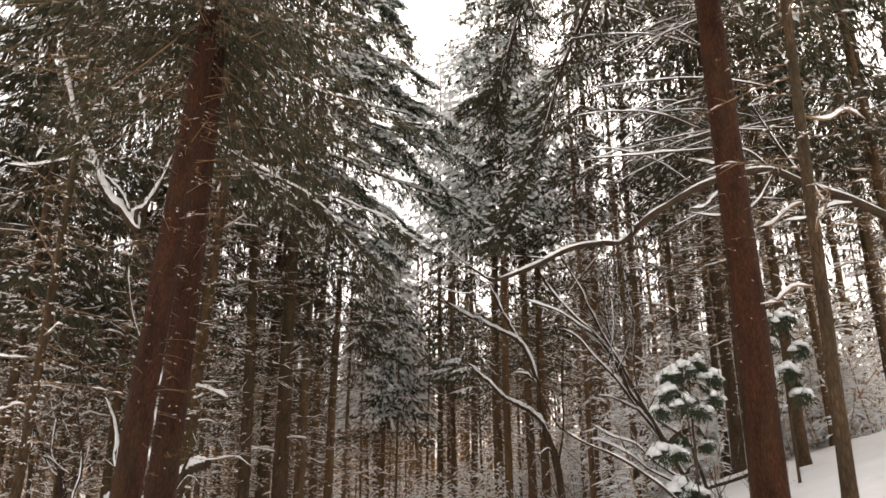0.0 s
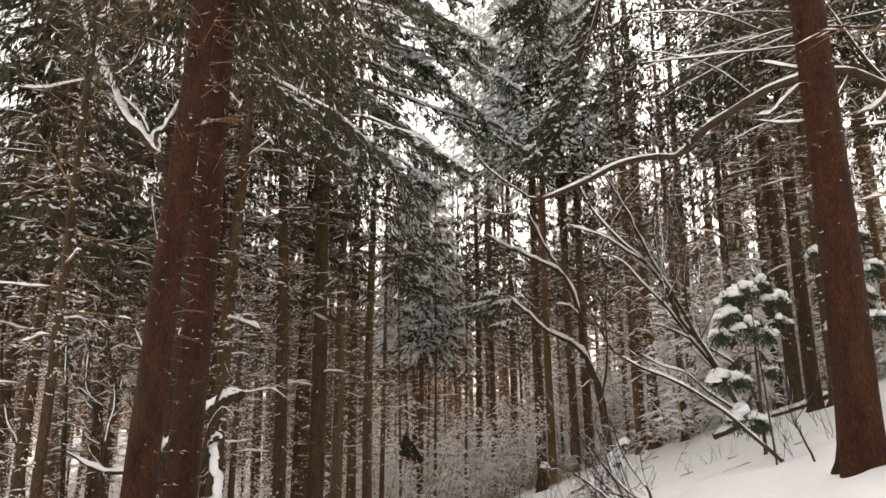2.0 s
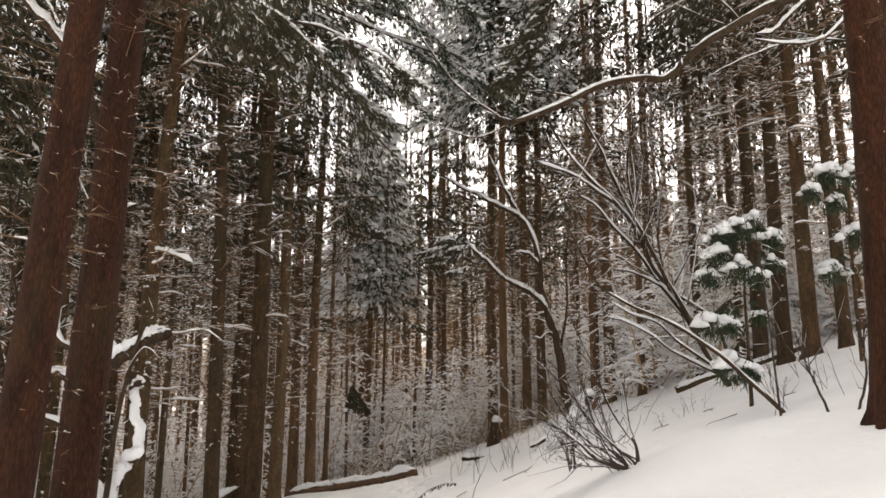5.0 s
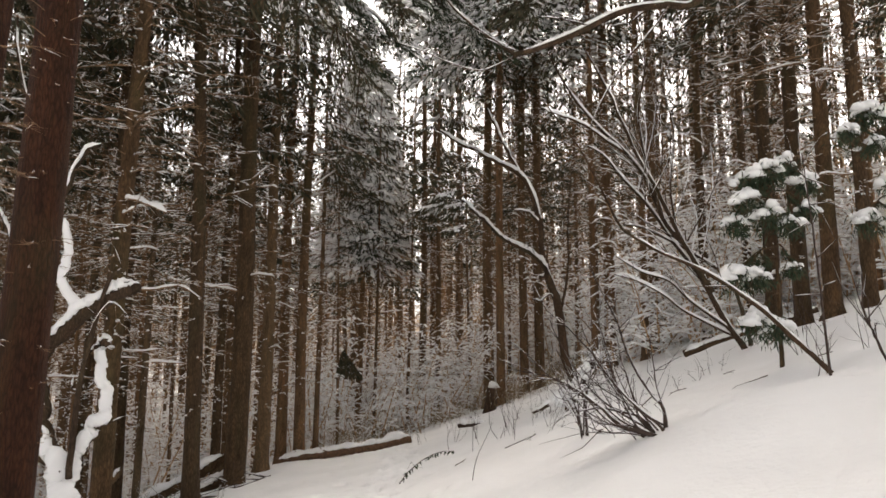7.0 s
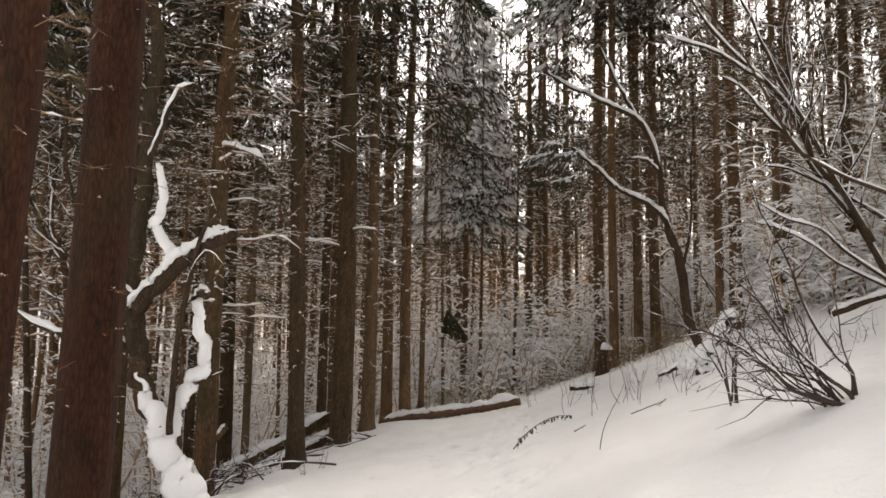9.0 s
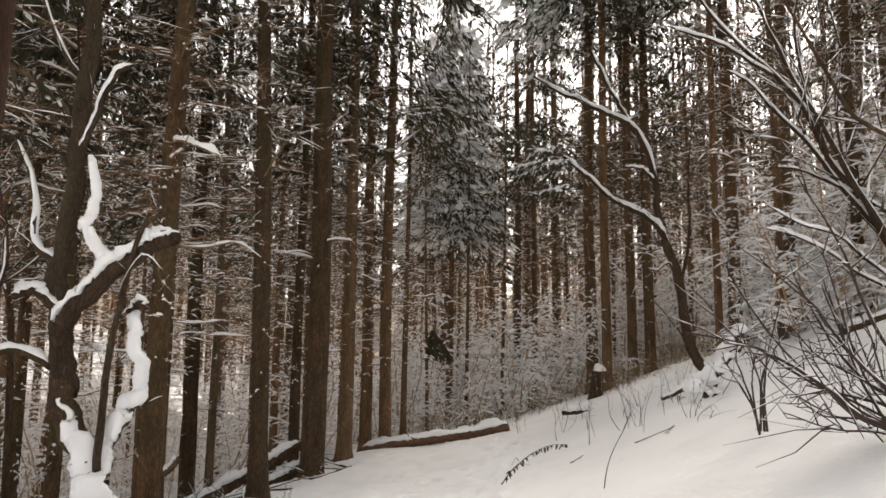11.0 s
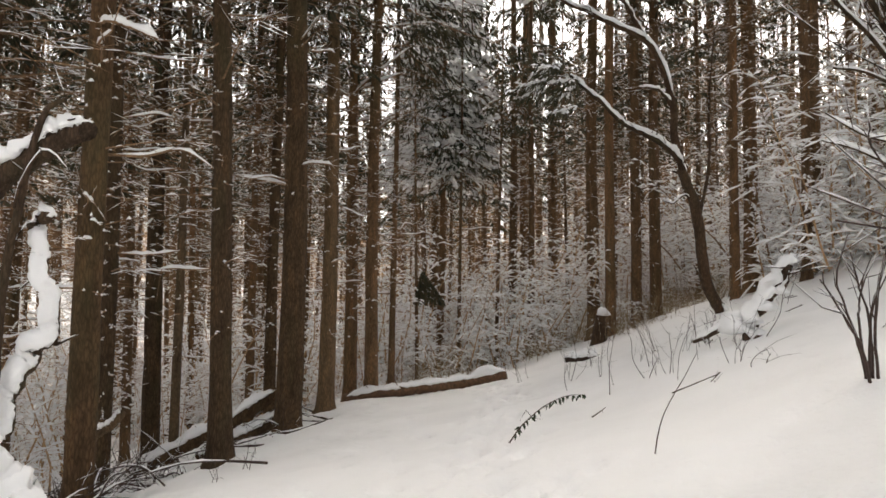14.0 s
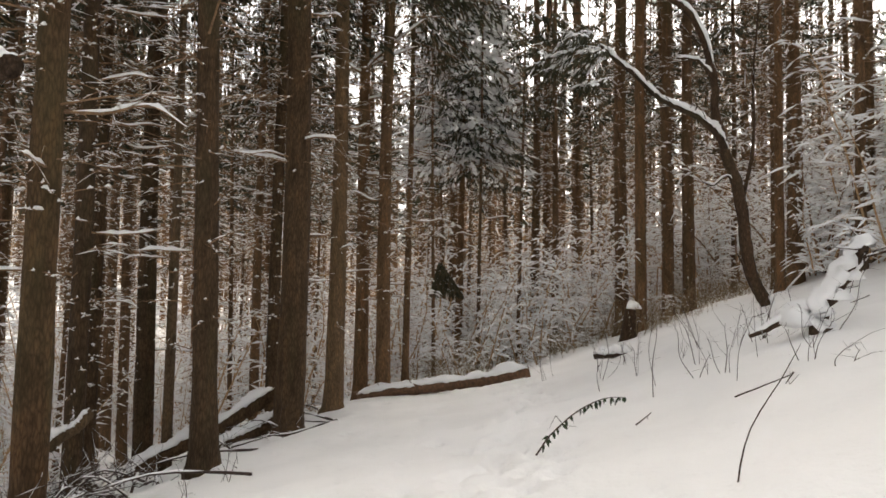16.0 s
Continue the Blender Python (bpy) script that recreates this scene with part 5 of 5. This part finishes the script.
def stems_in_snow():
    """Thin stalks and twigs that stick out of the open snow."""
    rng = np.random.default_rng(40)
    spots = [(0.25, 14.2, 1.1), (0.75, 18.5, 0.8), (0.9, 19.4, 0.9), (0.35, 20.5, 0.7), (1.4, 17.8, 0.9), (1.9, 18.9, 0.8), (2.4, 18.3, 0.7), (-0.3, 24.6, 0.9), (-0.1, 24.9, 0.6),
             (3.2, 16.6, 0.7), (2.6, 20.9, 0.7), (3.9, 17.4, 0.8), (4.8, 11.6, 0.7), (5.3, 11.9, 0.6), (4.1, 11.9, 0.5), (0.6, 22.6, 0.6), (-4.0, 16.6, 0.5), (-3.9, 17.4, 0.4), (-4.4, 20.9, 0.5), (2.9, 15.2, 0.35), (5.6, 15.2, 0.8), (6.4, 15.8, 0.9),
             (1.7, 20.2, 0.8), (3.1, 20.4, 0.6), (2.1, 22.4, 0.7), (3.4, 22.8, 0.8), (4.9, 17.0, 0.6), (1.1, 23.5, 0.5), (5.4, 13.2, 0.6), (4.6, 12.9, 0.9)]
    spots += [(rng.uniform(0.2, 6.0), rng.uniform(15.5, 25.5), rng.uniform(0.25, 0.8)) for _ in range(16)]
    for k, (x, y, h) in enumerate(spots):
        base = on_ground(x, y)

        def build(w, s):
            for j in range(rng.integers(1, 4) if k else 1):
                foot = base + (rng.normal() * 0.05, rng.normal() * 0.05, -0.06)
                bend = rng.normal(size=3) * 0.22 * h
                tip = foot + UP * h * rng.uniform(0.6, 1.0) + bend
                limb(w, s, [foot, 0.5 * (foot + tip) + rng.normal(size=3) * 0.05 * h, tip, tip + bend * 0.35 + UP * 0.16 * h], rng.uniform(0.003, 0.006), 0.0015, rng, 12, 0, 5, 3 if k else 0, 0.45 * h)
        wooden("bare_stalk", "thin dry stalk sticking out of the snow", "stalk", base, build, TWIG_RED, "stalk", group="stalks in the snow")


def fallen_twigs():
    rng = np.random.default_rng(41)
    for k in range(140):
        if k < 14:
            x, y, l = rng.uniform(0.4, 5.5), rng.uniform(13, 24), rng.uniform(0.15, 0.5)
        else:
            x, y, l = (rng.uniform(-10.5, -4.5), rng.uniform(14.5, 27), rng.uniform(0.6, 2.4)) if k < 84 else (rng.uniform(-8.6, -4.9), rng.uniform(15.5, 22.5), rng.uniform(0.3, 1.1))
        a, rise = rng.uniform(0, 6.28), rng.uniform(0.05, 0.7)
        base = on_ground(x, y)

        def build(w, s):
            ends = [on_ground(x + np.cos(a) * l * q, y + np.sin(a) * l * q, 0.015 + (rise * (q + 0.5) * (1.1 - q) if k >= 14 else 0.02)) for q in (-0.5, -0.1, 0.25, 0.5)]
            limb(w, s, ends, 0.008 if k < 14 else rng.uniform(0.012, 0.026), 0.004, rng, 12, 0 if k < 14 else 0.02, 6, 1 if k < 14 else 5, 0.35, (0.1, 0.7), 1.0)
        wooden("fallen_twig", "bare fallen twig lying on the snow", "twig", base, build, TWIG_RED, "twig", group="fallen twigs")


key_trees()
arching_tree()
forked_snag()
bent_tree()
leaning_stems()
near_shrub()
leaning_pole()
bank_saplings()
snow_sapling(4.62, 13.9, 4.2, 50, ((4.82, 13.9, 4.12, 0.15), (4.55, 13.8, 4.0, 0.17), (4.3, 13.8, 3.88, 0.15), (5.12, 13.9, 3.85, 0.14), (4.22, 13.8, 3.56, 0.17), (4.47, 13.7, 3.34, 0.19), (5.1, 13.9, 3.45, 0.12), (4.05, 13.8, 3.22, 0.13), (4.78, 13.7, 3.2, 0.13),
                               (4.02, 13.75, 2.5, 0.20), (4.28, 13.7, 2.45, 0.13), (4.24, 13.7, 1.85, 0.20), (4.5, 13.7, 1.75, 0.14), (4.85, 13.9, 2.6, 0.10)))
snow_sapling(6.75, 14.5, 5.4, 51, ((6.9, 14.5, 5.15, 0.18), (6.46, 14.4, 5.12, 0.18), (6.1, 14.4, 4.78, 0.16), (6.75, 14.3, 4.05, 0.18), (6.34, 14.4, 3.45, 0.18), (7.1, 14.4, 4.5, 0.16), (6.5, 14.4, 4.6, 0.14), (7.0, 14.4, 3.6, 0.16)))
hanging_boughs()
fallen_log((-4.6, 26.8, -1.80), (-0.55, 26.8, -1.08), 0.145, "long rotten brown log topped with snow", 0.15)
fallen_log((-8.0, 22.9, -2.85), (-5.1, 22.8, -1.15), 0.14, "thick fallen log covered with snow", 0.16, BARK, 31)
fallen_log((-6.6, 22.6, -2.45), (-4.9, 22.9, -1.5), 0.12, "fallen log sunk in snow", 0.14, BARK, 32)
fallen_log((-6.3, 18.0, -1.25), (-5.9, 18.2, -0.85), 0.07, "short broken log leaning in snow", 0.08, BARK_PALE, 33)
fallen_log((6.4, 22.5, 1.45), (9.4, 21.5, 2.55), 0.12, "fallen log lying across the slope under snow", 0.12, BARK, 34)
dead_boughs()
plastered_saplings()
stump_and_debris()


def undergrowth():
    rng = np.random.default_rng(60)
    first = [brushwood(0.0, 37.5 + k, 3.4 + 0.8 * k, 7, 70 + k, TWIG_DRY_AND_HAZED if k else TWIG, "clump of thin leafless saplings lined with snow", 2.0, 0.85, 5, 0.012, 0.048, (0.10, 0.36)) for k in range(3)]
    first.append(brushwood(9.6, 30.5, 5.6, 8, 75, TWIG, "clump of bare young trees with snow on every branch", 2.2, 0.95, 6, 0.011, 0.052, (0.10, 0.34)))
    layered = [brushwood(8.2, 25.0, 5.2, 5, 78, TWIG_DRY_AND_HAZED, "bare young tree with snow layered on every branch", 1.6, 0.95, 6, 0.010, 0.050, (0.12, 0.40)),
               brushwood(10.8, 26.5, 6.4, 5, 79, TWIG_DRY_AND_HAZED, "bare young tree with snow layered on every branch", 2.0, 0.95, 6, 0.009, 0.054, (0.12, 0.40))]
    grass = [brushwood(1.0, 33.0, 0.9, 26, 80, STRAW, "tuft of dry yellow grass in snow", 1.0, 0.12, 1, 0.012, 0.015), brushwood(-1.5, 31.6, 0.7, 26, 81, STRAW, "tuft of dry yellow grass in snow", 1.0, 0.12, 1, 0.012, 0.015)]
    for k in range(112):
        y = rng.uniform(35, 55)
        x = rng.uniform(-0.5 * y, 0.5 * y) if k < 42 else rng.uniform(-6, 8) if k < 82 else rng.uniform(7, 22)
        y = y if k < 42 else rng.uniform(35.5, 47) if k < 82 else rng.uniform(26, 42)
        t = copy_thing(first[k % 3 if k < 82 else 3], pose(x, y, float(ground_height(x, y)), 0, 0, rng.uniform(0, 360)))
        t.scale = [rng.uniform(0.55, 1.5) if k < 82 else rng.uniform(0.8, 1.5)] * 3
    for k in range(22):
        x, y = rng.uniform(6.6, 14.5), rng.uniform(23.5, 31)
        t = copy_thing(layered[k % 2], pose(x, y, float(ground_height(x, y)), 0, 0, rng.uniform(0, 360)))
        t.scale = [rng.uniform(0.8, 1.3)] * 3
    for k in range(64):
        y = rng.uniform(9, 26) if k < 36 else rng.uniform(26, 44)
        x = rng.uniform(-17, -8.6) - 0.15 * y + 2 if k < 36 else rng.uniform(-24, -7)
        t = copy_thing(first[k % 3], pose(x, y, float(ground_height(x, y)), 0, 0, rng.uniform(0, 360)))
        t.scale = [rng.uniform(0.6, 1.1)] * 3
    rime = [brushwood(-0.6, 34.5, 5.4, 5, 76, TWIG_DRY_AND_HAZED, "clump of bare saplings with every twig lined with snow", 2.6, 0.9, 6, 0.010, 0.058, (0.10, 0.36)),
            brushwood(-5.2, 33.5, 7.4, 3, 77, TWIG_DRY_AND_HAZED, "tall bare saplings with snow on every twig", 2.4, 0.9, 7, 0.009, 0.060, (0.10, 0.32))]
    for k in range(12, 104):
        y = rng.uniform(31, 46) if k < 34 else rng.uniform(24, 46) if k < 60 else rng.uniform(19, 48)
        x = rng.uniform(-8.5, 5.5) if k < 34 else rng.uniform(-20, -7.5) if k < 60 else -y * rng.uniform(0.27, 0.6) - 1.5
        t = copy_thing(rime[k % 2], pose(x, y, float(ground_height(x, y)), 0, 0, rng.uniform(0, 360)))
        t.scale = [rng.uniform(0.6, 1.15) if k < 60 else rng.uniform(0.35, 0.7)] * 3
    for k in range(80):
        y = rng.uniform(30.5, 41)
        x = rng.uniform(-4.0, 10.0)
        t = copy_thing(grass[k % 2], pose(x, y, float(ground_height(x, y)), 0, 0, rng.uniform(0, 360)))
        t.scale = (1.0, 1.0, rng.uniform(0.8, 2.1))


undergrowth()
stems_in_snow()
fallen_twigs()


def far_woods():
    """The closed wood beyond: plain trunks, snowy lower twigs and ragged crowns, joined."""
    rng = np.random.default_rng(90)
    trunks, twigs, crowns, snow = Shape(), Shape(), Shape(), Shape()
    for k in range(760):
        y = rng.uniform(64, 118)
        x = rng.uniform(-0.8 * y, 0.8 * y)
        g = on_ground(x, y)
        h = rng.uniform(17, 26)
        prisms(trunks, [g - UP * 0.3], [g + UP * h], 0.2, 0.03)
        n = 80
        z = rng.uniform(0.02, 1, n) * h
        a = rng.uniform(0, 6.28, n)
        o = np.stack([np.cos(a), np.sin(a), np.zeros(n)], 1)
        p = g + UP * z[:, None] + o * 0.1
        live = z > 0.55 * h
        l = np.where(live, 2.4 * (1.05 - z / h) + 0.3, rng.uniform(0.6, 2.0, n))
        d = o - UP * np.where(live, 0.6, rng.normal(0, 0.25, n))[:, None]
        kites(crowns, p[live], d[live], l[live], 0.28, rng)
        kites(twigs, p[~live], d[~live], l[~live], 0.06, rng)
        pick = rng.random(n) < 0.6
        ridges(snow, p[pick] + o[pick] * (l[pick] * 0.2)[:, None] + UP * 0.05, p[pick] + d[pick] * l[pick][:, None], 0.07, 0.10)
    wood_ob = new("far_woods")
    # trunk and twig tones here have distance haze mixed in
    part("trunks", trunks, BARK_HAZED, wood_ob, smooth=False)
    part("twigs", twigs, TWIG_DRY_AND_HAZED, wood_ob, smooth=False)
    part("crowns", crowns, NEEDLE, wood_ob, smooth=False)
    part("snow", snow, SNOW, wood_ob, smooth=False)
    tagged(wood_ob, "distant dense snowy spruce wood", "woods", kind="stuff")


def glowing_mist_band():
    """Added plain band beyond the last trees; its glow paints far misty woods on the horizon."""
    m, nt, b = material("glowing_mist_band", 1.0)
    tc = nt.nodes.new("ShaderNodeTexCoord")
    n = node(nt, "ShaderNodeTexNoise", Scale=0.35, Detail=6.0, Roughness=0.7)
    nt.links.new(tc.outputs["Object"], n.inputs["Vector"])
    mist_glow = ramp(nt, n.outputs["Fac"], [(0.35, (0.16, 0.125, 0.092)), (0.65, (0.34, 0.29, 0.24))])
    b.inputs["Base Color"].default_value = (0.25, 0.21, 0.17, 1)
    nt.links.new(mist_glow, b.inputs["Emission Color"])
    # the band glows by itself, haze brightness put in as emission
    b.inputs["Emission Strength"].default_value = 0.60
    shape = Shape()
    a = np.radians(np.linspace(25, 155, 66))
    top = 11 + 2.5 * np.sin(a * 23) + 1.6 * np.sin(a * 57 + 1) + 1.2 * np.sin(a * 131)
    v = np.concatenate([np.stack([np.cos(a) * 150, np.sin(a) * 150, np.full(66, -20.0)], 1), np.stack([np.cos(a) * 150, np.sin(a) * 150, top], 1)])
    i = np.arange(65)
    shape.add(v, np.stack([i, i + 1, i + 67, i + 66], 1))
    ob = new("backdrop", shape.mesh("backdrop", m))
    tagged(ob, "glowing brown band painted as misty woods on the far horizon", "distance", kind="structure")


glowing_mist_band()
far_woods()


def unseen_trees_behind():
    """Unseen spruces added beside and behind the walker, which close and shade the wood."""
    src = [o for o in bpy.data.objects if o.name.startswith("spruce_tree") and o.get("group") == "forest spruces"][:6]
    rng = np.random.default_rng(95)
    for k in range(16):
        a = radians(rng.uniform(100, 440) if k > 8 else rng.uniform(150, 390))
        d = rng.uniform(14, 26)
        x, y = d * np.cos(a), d * np.sin(a) - 1
        if y > 6 or abs(x) < 3.5 and y > -6:
            continue
        copy_thing(src[k % 6], pose(x, y, float(ground_height(x, y)) - 0.05, 0, 0, rng.uniform(0, 360)))


unseen_trees_behind()
